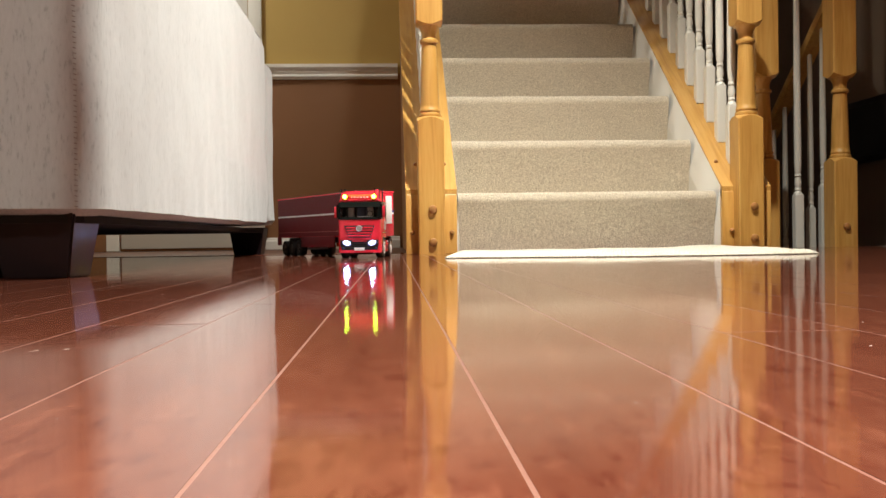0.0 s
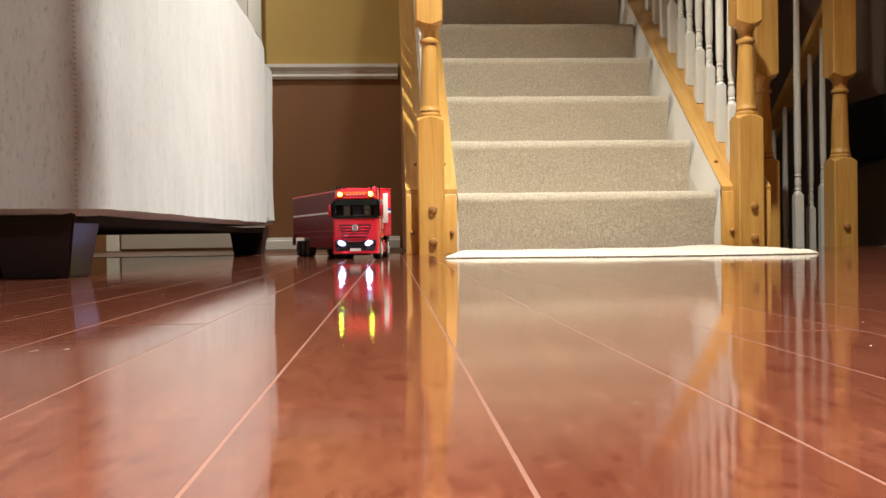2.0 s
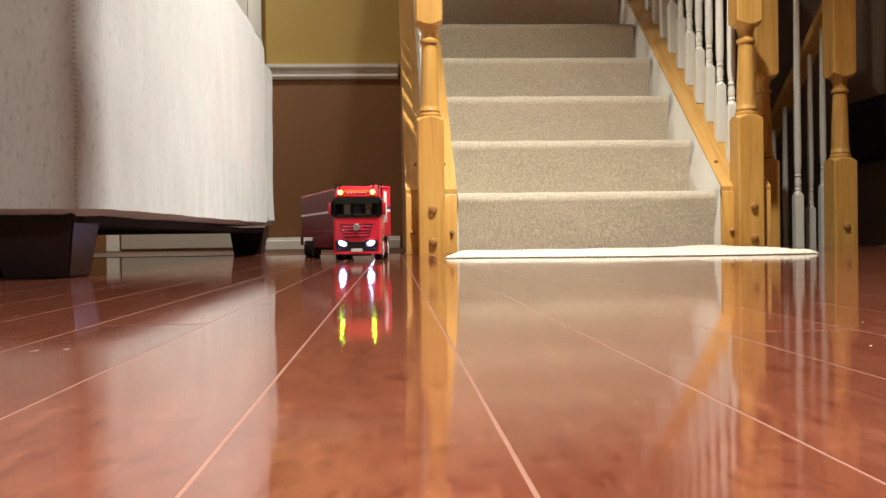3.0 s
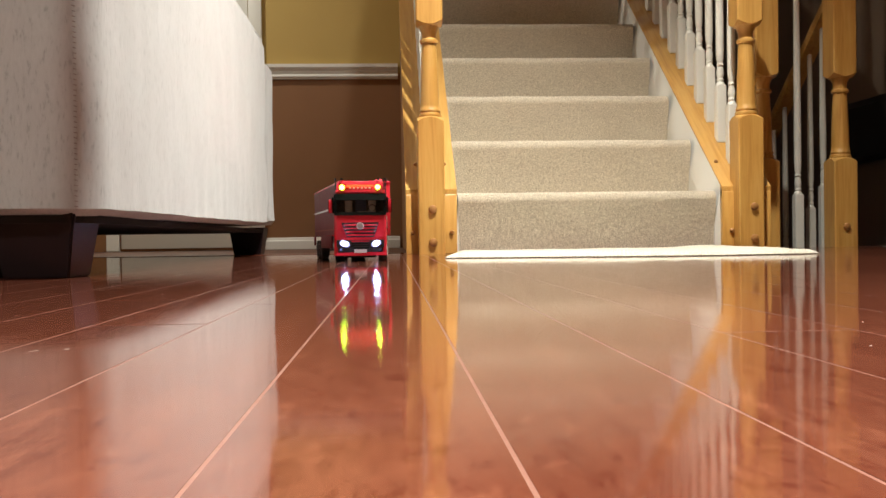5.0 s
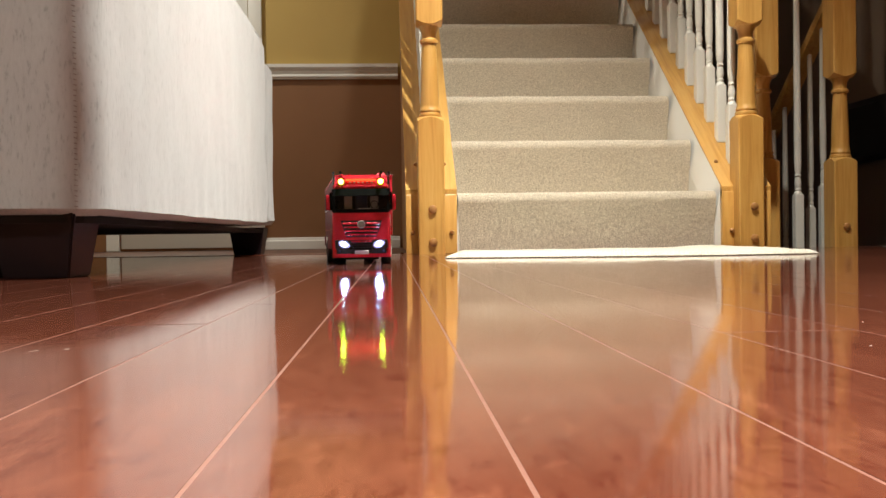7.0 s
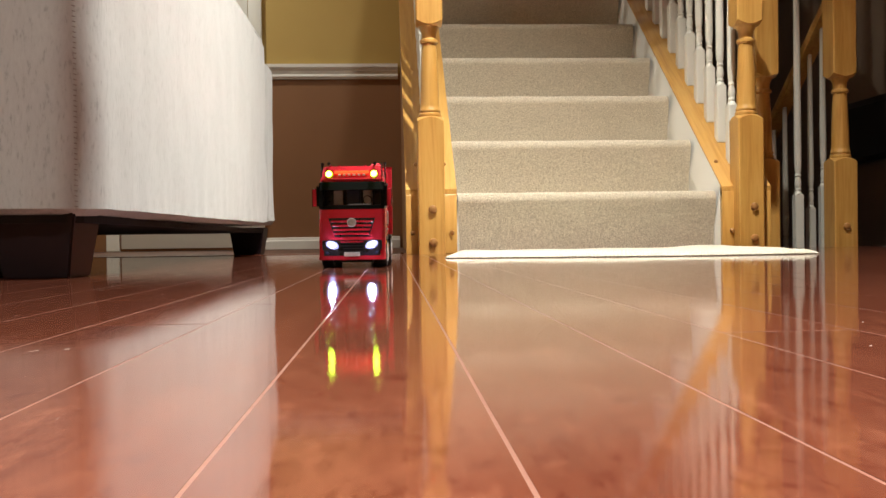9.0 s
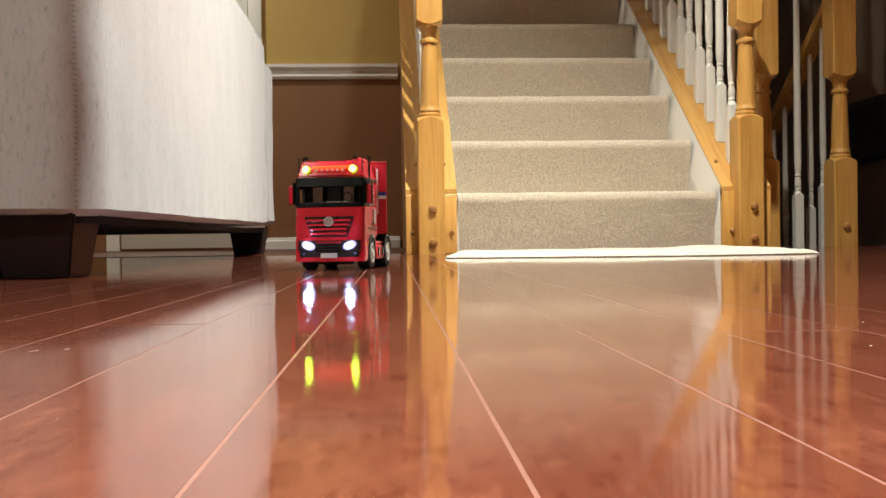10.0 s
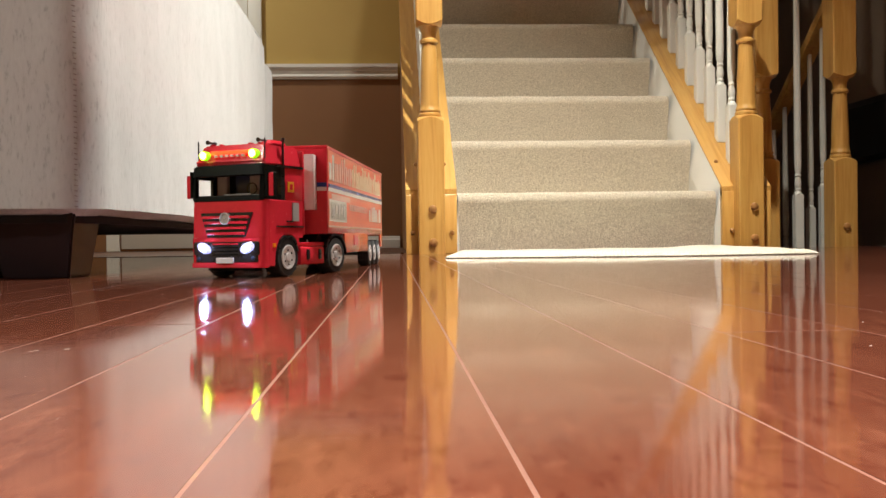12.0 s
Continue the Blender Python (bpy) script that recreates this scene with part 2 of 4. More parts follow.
for x0, x1 in ((-1.43, -1.20), (-1.12, -0.89)):
    for z0, z1 in ((0.22, 0.85), (1.0, 1.86)):
        part("door_panel", box(x0, x1, WALL_Y - 0.015, WALL_Y - 0.006, z0, z1, 0.004), WHITE, door)

# ---- staircase ----
RISE, RUN, STEP_Y = 0.1926, 0.2432, 2.868
SX0, SX1 = 0.2136, 1.0455
STEPS = 12
stairs = thing("staircase", "straight staircase covered in beige carpet, white skirting", "staircase", kind="structure")


def step_mesh(width, fine):
    """One carpeted step: riser under a rolled nosing, and the tread behind."""
    prof = []
    n = int(16 / fine)
    for i in range(n + 1):
        prof.append((0.026 - 0.022 * (i / n) ** 1.6, 0.166 * i / n))
    for i in range(1, 9):
        a = math.pi / 2 * i / 8
        prof.append((0.004 + 0.024 * (1 - math.cos(a)), 0.166 + (RISE - 0.166) * math.sin(a)))
    for i in range(1, 7):
        prof.append((0.028 + (RUN - 0.002) * i / 6, RISE))
    bm = bmesh.new()
    nx = int(width / 0.008 / fine)
    rows = []
    for k, (y, z) in enumerate(prof):
        row = []
        for i in range(nx + 1):
            x = width * i / nx
            p = Vector((x, y, z))
            d = noise.noise(p * 120) * 0.0020 + noise.noise(p * 9 + Vector((3, 1, 7))) * 0.0014
            row.append(bm.verts.new((x, y - d, z + (d if k > len(prof) - 12 else 0))))
        rows.append(row)
    for a, b in zip(rows, rows[1:]):
        for i in range(nx):
            bm.faces.new((a[i], a[i + 1], b[i + 1], b[i]))
    return bm


for k in range(STEPS):
    st = part("carpeted_step", step_mesh(SX1 - SX0 + 0.006, 0.5 if k < 2 else 0.8 if k < 4 else 2), CARPET, stairs, smooth=80)
    st.location = (SX0 - 0.003, STEP_Y + k * RUN, k * RISE)


def slope_z(y):
    """The height of the sloping caps' upper face."""
    return 0.205 + (y - 2.87) * RISE / RUN


TOP_Y = STEP_Y + STEPS * RUN


def slope_board(x0, x1, y0, low, up):
    """A board that follows the stairs: its lower and upper edges relative to the cap's upper face."""
    y1 = TOP_Y
    return solid([(y0, max(slope_z(y0) + low, 0)), (y0, slope_z(y0) + up), (y1, slope_z(y1) + up), (y1, slope_z(y1) + low)], 0, x0, x1)


def skirt_face(x0, x1, y0=2.93):
    return solid([(y0, 0), (y0, slope_z(y0) - 0.02), (TOP_Y, slope_z(TOP_Y) - 0.02), (TOP_Y, 0)], 0, x0, x1)


def skirt(x_in, x_out, drop):
    """A white board beside the carpet, its upper edge leaning in under the cap."""
    bm = bmesh.new()
    ends = []
    for y in (2.884, TOP_Y):
        z = slope_z(y)
        ends.append([bm.verts.new(p) for p in ((x_in, y, 0), (x_in, y, z - drop), (x_out, y, z - 0.004), (x_out, y, 0))])
    for i in range(4):
        bm.faces.new((ends[0][i], ends[0][(i + 1) % 4], ends[1][(i + 1) % 4], ends[1][i]))
    bm.faces.new(ends[0])
    bm.faces.new(ends[1])
    return bm


part("skirt_board", skirt(SX1 + 0.0006, 1.0664, 0.14), SKIRT, stairs, "white painted skirt board", smooth=0)
part("skirt_board", skirt(SX0 - 0.0006, 0.2066, 0.09), SKIRT, stairs, "white painted skirt board", smooth=0)
part("stair_wall", skirt_face(0.060, 0.2055), BROWN, stairs, "brown painted wall under the stairs", smooth=0)
part("stair_wall", skirt_face(1.068, 1.215), SKIRT, stairs, smooth=0)


def newel(parent, x, y, z, s, pegs):
    """A square-blocked turned newel post; x, y: its front left foot."""
    c = s / 2
    low, mid, top = 0.429 + z, 0.719 + z, 1.02 + z
    bm = bmesh.new()

    def block(z0, z1, cut_low, cut_high):
        ring = []
        for (ax, ay), (bx, by) in (((-1, -1), (1, -1)), ((1, -1), (1, 1)), ((1, 1), (-1, 1)), ((-1, 1), (-1, -1))):
            for i in range(12):
                u = 0.045 + 0.91 * i / 11
                ring.append(((ax + (bx - ax) * u) * c, (ay + (by - ay) * u) * c))
        n = len(ring)
        rows = []
        for zz, cut, sign in ((z0, cut_low, 1), (z1, cut_high, -1)):
            rows.append([bm.verts.new((x + c + px, y + c + py, zz + (sign * 0.034 * (math.hypot(px, py) / c - 1) if cut else 0))) for px, py in ring])
        for i in range(n):
            bm.faces.new((rows[0][i], rows[0][(i + 1) % n], rows[1][(i + 1) % n], rows[1][i]))
        for row, cut, sign, zz in ((rows[0], cut_low, -1, z0), (rows[1], cut_high, 1, z1)):
            if not cut:
                bm.faces.new(row)
                continue
            inner = [bm.verts.new((x + c + px / math.hypot(px, py) * c * 0.9, y + c + py / math.hypot(px, py) * c * 0.9, zz + sign * 0.002)) for px, py in ring]
            for i in range(n):
                bm.faces.new((row[i], row[(i + 1) % n], inner[(i + 1) % n], inner[i]))
            bm.faces.new(inner)

    block(0 if z >= 0 else z, low, False, True)
    block(mid, top, True, True)
    r = s / 2
    prof = [(r * 0.80, low - 0.004), (r * 0.84, low + 0.003), (r * 0.87, low + 0.008), (r * 0.84, low + 0.013), (r * 0.76, low + 0.015), (r * 0.76, low + 0.017), (r * 0.81, low + 0.020),
            (r * 0.81, low + 0.024), (r * 0.74, low + 0.028), (r * 0.72, low + 0.04), (r * 0.68, low + 0.12), (r * 0.58, mid - 0.075), (r * 0.55, mid - 0.060),
            (r * 0.56, mid - 0.057), (r * 0.68, mid - 0.054), (r * 0.71, mid - 0.049), (r * 0.68, mid - 0.044), (r * 0.55, mid - 0.041), (r * 0.54, mid - 0.032),
            (r * 0.58, mid - 0.020), (r * 0.70, mid - 0.008), (r * 0.88, mid + 0.004)]
    lathe(prof, 28, x + c, y + c, bm)
    post = part("newel_post", bm, OAK_Z, parent, smooth=40)
    for px, pz, pr in pegs:
        peg = lathe([(0.7 * pr, 0.004), (pr, 0.0), (pr, -0.004), (0.8 * pr, -0.008), (0.4 * pr, -0.0105)], 16, px, y, axis=1, cz=pz)
        part("peg", peg, PEG, post)
    return post


def baluster(x, y, z0, z1, w=0.034, block=0.2):
    """A white turned baluster with square lower and upper blocks."""
    bm = box(x - w / 2, x + w / 2, y - w / 2, y + w / 2, z0, z0 + block, 0.003, 1)
    r = w / 2
    t = z0 + block
    prof = [(r * 0.75, t - 0.003), (r * 0.93, t + 0.002), (r * 0.72, t + 0.009), (r * 0.62, t + 0.012), (r * 0.74, t + 0.016), (r * 0.74, t + 0.020), (r * 0.60, t + 0.024), (r * 0.72, t + 0.034), (r * 0.76, t + 0.044),
            (r * 0.56, t + 0.064), (r * 0.72, t + 0.068), (r * 0.72, t + 0.073), (r * 0.58, t + 0.077), (r * 0.72, t + 0.09), (r * 0.80, t + 0.12), (r * 0.80, t + 0.22),
            (r * 0.60, z1)]
    return lathe(prof, 14, x, y, bm)


def balustrade(label, x0, pegs_newel, pegs_block, cap_pegs, count, group):
    b = thing("balustrade", label, "balustrade", group)
    s = 0.083
    nx = x0 + 0.0385
    newel(b, nx, 2.82, 0, s, pegs_newel)
    blk = part("plinth_block", solid([(2.868, 0), (2.868, 0.187), (2.905, 0.215), (2.935, 0.215), (2.935, 0)], 0, x0, x0 + 0.162, 0.0015), OAK_Z, b)
    for px, pz, pr in pegs_block:
        peg = lathe([(0.7 * pr, 0.004), (pr, 0.0), (pr, -0.003), (0.8 * pr, -0.006), (0.4 * pr, -0.0085)], 14, px, 2.867, axis=1, cz=pz)
        part("peg", peg, PEG, blk)
    cap = part("sloping_cap", slope_board(x0, x0 + 0.162, 2.870, -0.035, 0.0), OAK_Y, b)
    for px in cap_pegs:
        peg = lathe([(0.0065, 0.004), (0.0075, 0.0), (0.006, -0.004), (0.003, -0.006)], 14, px, 2.980, axis=1, cz=slope_z(2.982))
        part("peg", peg, PEG, cap)
    rail_pts = [(-0.032, 0), (0.032, 0), (0.032, 0.02), (0.026, 0.045), (0.012, 0.056), (-0.012, 0.056), (-0.026, 0.045), (-0.032, 0.02)]
    cx = nx + s / 2
    bm = bmesh.new()
    ends = []
    for y, z in ((2.9, slope_z(2.9) + 0.76), (TOP_Y, slope_z(TOP_Y) + 0.76)):
        ends.append([bm.verts.new((cx + px, y, z + pz)) for px, pz in rail_pts])
    for i in range(8):
        bm.faces.new((ends[0][i], ends[0][(i + 1) % 8], ends[1][(i + 1) % 8], ends[1][i]))
    bm.faces.new(ends[0])
    bm.faces.new(ends[1])
    part("handrail", bm, OAK_Y, b)
    for i in range(count):
        y = 2.985 + 0.105 * i
        z = slope_z(y)
        part("baluster", baluster(cx, y, z - 0.012, z + 0.77), WHITE, b)
    return b


balustrade("honey oak newel and sloping cap with white turned balusters", 0.045, [(0.128, 0.140, 0.0135), (0.128, 0.037, 0.0135)],
           [(0.190, 0.068, 0.0075), (0.066, 0.068, 0.0075)], (0.081, 0.174), 20, "stair balustrades")
balustrade("honey oak newel and sloping cap with white turned balusters", 1.066, [(1.153, 0.137, 0.0125), (1.153, 0.037, 0.0125)],
           [(1.097, 0.062, 0.0075)], (1.088,), 20, "stair balustrades")

# ---- basement stairs behind the hall ----
down = thing("basement_stairs", "dim carpeted stairs going down to the basement", "staircase", kind="structure")
for k in range(8):
    st = part("carpeted_step", box(1.215, 2.2, FLOOR_END + 0.004 + k * 0.24, FLOOR_END + 0.25 + k * 0.24, -0.19 * (k + 1) - 0.15, -0.19 * (k + 1), 0.008), CARPET, down)
guard = thing("balustrade", "honey oak newels with white balusters beside the basement stairs", "balustrade", "basement balustrades")
newel(guard, 1.567, 3.12, -0.114, 0.085, [(1.61, 0.072, 0.013)])
newel(guard, 1.285, 3.12, -0.114, 0.085, [])
bm = bmesh.new()
ends = []
for y in (3.18, 5.4):
    z = 0.75 - 0.757 * (y - 3.49)
    ends.append([bm.verts.new((1.655 + px, y, z + pz)) for px, pz in ((-0.03, 0), (0.03, 0), (0.033, 0.022), (0.026, 0.05), (0.012, 0.062), (-0.012, 0.062), (-0.026, 0.05), (-0.033, 0.022))])
for i in range(8):
    bm.faces.new((ends[0][i], ends[0][(i + 1) % 8], ends[1][(i + 1) % 8], ends[1][i]))
bm.faces.new(ends[0])
bm.faces.new(ends[1])
part("handrail", bm, OAK_Y, guard)
for y in (3.275, 3.385, 3.49, 3.605, 3.72, 3.83, 3.945):
    top = 0.755 - 0.757 * (y - 3.49)
    part("baluster", baluster(1.655, y, top - 0.92, top, 0.030, 0.315), WHITE, guard)
part("baluster", baluster(1.516, 3.30, -0.18, 1.02, 0.033, 0.375), WHITE, guard)

# black framed panel on the stairwell wall
pic = thing("picture_frame", "black framed dark panel hanging on the dim wall", "picture")
part("frame", box(2.165, 2.2, 3.35, 4.26, 0.372, 0.66, 0.006), LEGWOOD, pic)
part("panel", box(2.160, 2.17, 3.38, 4.23, 0.40, 0.63), BLACKCLOTH, pic)

# ---- sofa ----
sofa = thing("sofa", "off-white slub fabric sofa on black tapered legs", "sofa")


def soft_box(x0, x1, y0, y1, z0, z1, r, step, lump, seed):
    """A padded box: rounded edges, gently uneven cloth."""
    nx, ny, nz = (max(2, int((b - a) / step)) for a, b in ((x0, x1), (y0, y1), (z0, z1)))
    bm = bmesh.new()
    c = Vector(((x0 + x1) / 2, (y0 + y1) / 2, (z0 + z1) / 2))
    hx, hy, hz = (x1 - x0) / 2, (y1 - y0) / 2, (z1 - z0) / 2
    cache = {}

    def vert(u, v, w):
        key = (round(u, 5), round(v, 5), round(w, 5))
        if key not in cache:
            p = Vector((u * hx, v * hy, w * hz))
            rz = 0.02 if w > 0 else 0.0025
            core = Vector((max(-hx + r, min(hx - r, p.x)), max(-hy + r, min(hy - r, p.y)), max(-hz + rz, min(hz - rz, p.z))))
            d = p - core
            d.z *= r / rz
            nrm = d.normalized() if d.length > 1e-9 else Vector((0, 0, 1))
            q = core + Vector((nrm.x * r, nrm.y * r, nrm.z * rz)) + c
            s = Vector((seed, seed * 2, 0))
            swell = nrm * (noise.noise(q * 5 + s) * lump + noise.noise(Vector((q.x * 16, q.y * 16, q.z * 7)) + s) * lump * 0.35)
            if nrm.z < -0.1:
                swell.z *= 0.2
            q += swell
            pucker = math.exp(-max(0.0, q.z - z0) / 0.035)
            crease = noise.noise(Vector((q.x * 34, q.y * 34, q.z * 9)) + s) * 0.0035 * pucker
            q += Vector((nrm.x, nrm.y, 0)) * crease
            if w < -0.5:
                q.z += noise.noise(Vector((q.x * 13, q.y * 13, 2.0)) + s) * 0.0016
                q.z += (q.y - 1.28) * 0.0075
            cache[key] = bm.verts.new(q)
        return cache[key]

    def face(fn, na, nb):
        for i in range(na):
            for j in range(nb):
                a0, a1, b0, b1 = -1 + 2 * i / na, -1 + 2 * (i + 1) / na, -1 + 2 * j / nb, -1 + 2 * (j + 1) / nb
                bm.faces.new((fn(a0, b0), fn(a1, b0), fn(a1, b1), fn(a0, b1)))

    for e in (-1, 1):
        face(lambda a, b: vert(e, a, b), ny, nz)
        face(lambda a, b: vert(a, e, b), nx, nz)
        face(lambda a, b: vert(a, b, e), nx, ny)
    return bm




def skewed(x, y):
    """The back stands a little askew: its near end swings out."""
    return x + 0.015 * max(0.0, (3.1 - y) / 1.8)


bm = soft_box(-0.72, -0.424, 1.272, 3.16, 0.0865, 0.728, 0.058, 0.011, 0.007, 3)
for v in bm.verts:
    v.co.x = skewed(v.co.x, v.co.y)
part("backrest", bm, CLOTH, sofa, smooth=38)
part("seat_base", soft_box(-1.38, -0.70, 1.44, 3.14, 0.0865, 0.30, 0.03, 0.03, 0.003, 5), CLOTH, sofa, smooth=38)
for y0 in (1.455, 2.29):
    part("seat_cushion", soft_box(-1.41, -0.705, y0, y0 + 0.825, 0.295, 0.44, 0.05, 0.025, 0.006, y0), CLOTH, sofa, smooth=38)
    part("back_cushion", soft_box(-0.86, -0.705, y0, y0 + 0.825, 0.435, 0.70, 0.05, 0.025, 0.008, y0 + 3), CLOTH, sofa, smooth=38)
part("arm", soft_box(-1.42, -0.705, 1.274, 1.45, 0.0865, 0.62, 0.05, 0.02, 0.006, 6), CLOTH, sofa, smooth=38)
part("arm", soft_box(-1.42, -0.424, 3.12, 3.33, 0.090, 0.672, 0.05, 0.016, 0.008, 8), CLOTH, sofa, smooth=38)
bm = solid([(-1.40, 1.282), (-0.478, 1.282), (-0.452, 1.287), (-0.434, 1.304), (-0.424, 1.338), (-0.447, 3.24), (-1.40, 3.24)], 2, 0.0775, 0.089)
part("underframe", bm, BLACKCLOTH, sofa, "black lined underside")


def seam():
    """A stitched seam down the rounded corner."""
    bm = bmesh.new()
    a = radians(-58)
    for i in range(85):
        z = 0.10 + i * 0.0073
        x, y = -0.482 + 0.0590 * math.cos(a), 1.330 + 0.0590 * math.sin(a)
        b = box(-0.0022, 0.0022, -0.0008, 0.0008, -0.0005, 0.0005)
        bmesh.ops.rotate(b, verts=b.verts, matrix=Matrix.Rotation(a + math.pi / 2, 3, "Z") @ Matrix.Rotation(radians(12), 3, "Y"))
        d = Vector((x, y, z))
        d += Vector((math.cos(a), math.sin(a), 0)) * (noise.noise(d * 5 + Vector((3, 6, 0))) * 0.007 + noise.noise(Vector((d.x * 16, d.y * 16, d.z * 7)) + Vector((3, 6, 0))) * 0.00245)
        d.x = skewed(d.x, d.y)
        bmesh.ops.translate(b, verts=b.verts, vec=d)
        me = bpy.data.meshes.new("stitch")
        b.to_mesh(me)
        b.free()
        bm.from_mesh(me)
        bpy.data.meshes.remove(me)
    return bm


part("seam_stitching", seam(), THREAD, sofa, "darker stitched seam", smooth=0)
bm = bmesh.new()
lathe([(0.0035, 1.36), (0.0035, 3.10)], 8, -0.4325, 0, bm, axis=1, cz=0.7255)
part("piping", bm, CLOTH, sofa)


def sofa_leg(x, y, top, low, h):
    bm = bmesh.new()
    rings = []
    for z, s in ((0, low), (0.004, low + 0.002), (h, top)):
        rings.append([bm.verts.new((x + px * s / 2, y + py * s / 2, z)) for px, py in ((-1, -1), (1, -1), (1, 1), (-1, 1))])
    for a, b in zip(rings, rings[1:]):
        for i in range(4):
            bm.faces.new((a[i], a[(i + 1) % 4], b[(i + 1) % 4], b[i]))
    bm.faces.new(rings[0])
    bm.faces.new(rings[-1])
    bmesh.ops.bevel(bm, geom=list(bm.edges), offset=0.0025, segments=2, affect="EDGES")
    part("leg", bm, LEGWOOD, sofa)


for x, y in ((-0.500, 1.345), (-0.500, 3.20), (-1.30, 1.345), (-1.30, 3.20)):
    sofa_leg(x, y, 0.118, 0.090, 0.095)

# ---- a folded sheet of paper at the edge of the floor ----
sheet = solid([(1.70, 0.0006), (1.80, 0.0006), (1.88, 0.0045), (1.88, 0.0055), (1.80, 0.0016), (1.70, 0.0014)], 1, 2.93, 3.05)
tagged(part("paper", sheet, WHITE), "small white folded sheet lying on the floor edge", "paper")

# ---- rug before the stairs ----
def rug_mesh():
    bm = bmesh.new()
    nx, ny = 150, 44
    grid = []
    for lift in (1, 0):
        rows = []
        for j in range(ny + 1):
            row = []
            for i in range(nx + 1):
                u, v = i / nx, (j / ny) ** 1.7
                x = (0.127 + 0.878 * u) * (1 - v) + (0.20 + 0.93 * u) * v
                y = (2.19 - 0.11 * u - 0.07 * math.sin(math.pi * u ** 1.3)) * (1 - v) + 2.80 * v
                x += noise.noise(Vector((u * 3, y * 30, 4))) * 0.003
                side = min(1.0, v / 0.05, u / 0.03, (1 - u) / 0.03)
                w = noise.noise(Vector((x * 5, y * 7, 2))) * 0.003 + noise.noise(Vector((x * 95, y * 60, 5))) * 0.0016 + noise.noise(Vector((x * 22, y * 9, 8))) * 0.0012
                hump = 0.006 * math.exp(-((u - 0.83) / 0.09) ** 2) * v
                edge = noise.noise(Vector((x * 34, 0, 1))) * 0.005 * (1 - v)
                row.append(bm.verts.new((x, y + edge, max(0.002, 0.0025 + (0.009 + w) * math.sin(side * math.pi / 2) + hump) if lift else 0.0008)))
            rows.append(row)
        grid.append(rows)
    t, b = grid
    for j in range(ny):
        for i in range(nx):
            bm.faces.new((t[j][i], t[j][i + 1], t[j + 1][i + 1], t[j + 1][i]))
            bm.faces.new((b[j][i], b[j + 1][i], b[j + 1][i + 1], b[j][i + 1]))
    for i in range(nx):
        bm.faces.new((b[0][i], b[0][i + 1], t[0][i + 1], t[0][i]))
        bm.faces.new((b[ny][i + 1], b[ny][i], t[ny][i], t[ny][i + 1]))
    for j in range(ny):
        bm.faces.new((b[j + 1][0], b[j][0], t[j][0], t[j + 1][0]))
        bm.faces.new((b[j][nx], b[j + 1][nx], t[j + 1][nx], t[j][nx]))
    return bm


tagged(part("rug", rug_mesh(), RUG, smooth=60), "thin cream cotton rug lying on the hardwood floor", "rug")

# ---- the toy truck ----
def plastic(name, colour, rough=0.2):
    m = mat(name, colour, rough)
    n = grain(m, coords(m, (1, 1, 1)), 160, 4, 0.6)
    dim = tuple(c * 0.92 for c in colour)
    link(m, mixed(m, spread(m, n, 0, 1), dim, colour), bsdf(m).inputs["Base Color"])
    link(m, spread(m, n, rough * 0.92, rough * 1.15), bsdf(m).inputs["Roughness"])
    return m


RED = plastic("red_plastic", (0.66, 0.026, 0.048), 0.24)
PRINT_RED = plastic("printed_red_film", (0.74, 0.085, 0.040), 0.20)
ORANGE_RED = plastic("orange_red_plastic", (0.62, 0.075, 0.025), 0.2)
BLACK = plastic("black_plastic", (0.014, 0.014, 0.015), 0.28)
VISOR = plastic("smoked_black_plastic", (0.0035, 0.0050, 0.0042), 0.45)
bsdf(VISOR).inputs["Specular IOR Level"].default_value = 0.12
RUBBER = plastic("black_rubber", (0.016, 0.016, 0.016), 0.75)
GREY = plastic("light_grey_plastic", (0.38, 0.38, 0.38), 0.3)
TAN = plastic("tan_plastic", (0.42, 0.41, 0.37), 0.4)
SILVER = mat("silver_rim", (0.60, 0.60, 0.60), 0.32, metal=0.15)
PANEL_WHITE = plastic("white_plastic", (0.78, 0.78, 0.78), 0.3)
PRINT_WHITE = plastic("printed_white", (0.74, 0.70, 0.66), 0.2)
PRINT_PINK = plastic("printed_pink", (0.72, 0.36, 0.30), 0.2)
PRINT_GREY = plastic("printed_grey", (0.42, 0.42, 0.38), 0.25)
MAROON = plastic("maroon_film", (0.15, 0.018, 0.024), 0.5)
bsdf(MAROON).inputs["Specular IOR Level"].default_value = 0.2
PRINT_CREAM = plastic("printed_cream", (0.78, 0.60, 0.38), 0.2)
BLUE = plastic("blue_plastic", (0.015, 0.04, 0.28), 0.25)
CONSOLE = plastic("dark_blue_plastic", (0.045, 0.062, 0.115), 0.3)
YELLOW = plastic("yellow_plastic", (0.75, 0.42, 0.02), 0.3)
AMBER = plastic("amber_plastic", (0.8, 0.25, 0.01), 0.2)
HEAD = mat("lit_headlamp", (0.9, 0.9, 1.0), 0.2, emit=(0.42, 0.54, 1.0), power=240)
# Glowing rim put in for the violet halo round each headlamp.
HEAD_HALO = mat("lit_headlamp_halo", (0.7, 0.75, 1.0), 0.2, emit=(0.42, 0.44, 1.0), power=1.0)
# This rim glows in place of the green halo round each roof lamp.
BEACON_HALO = mat("lit_roof_lamp_halo", (0.3, 0.7, 0.03), 0.2, emit=(0.26, 0.70, 0.01), power=1.1)
BEACON = mat("lit_roof_lamp", (0.6, 0.8, 0.05), 0.2, emit=(0.58, 1.0, 0.05), power=30)
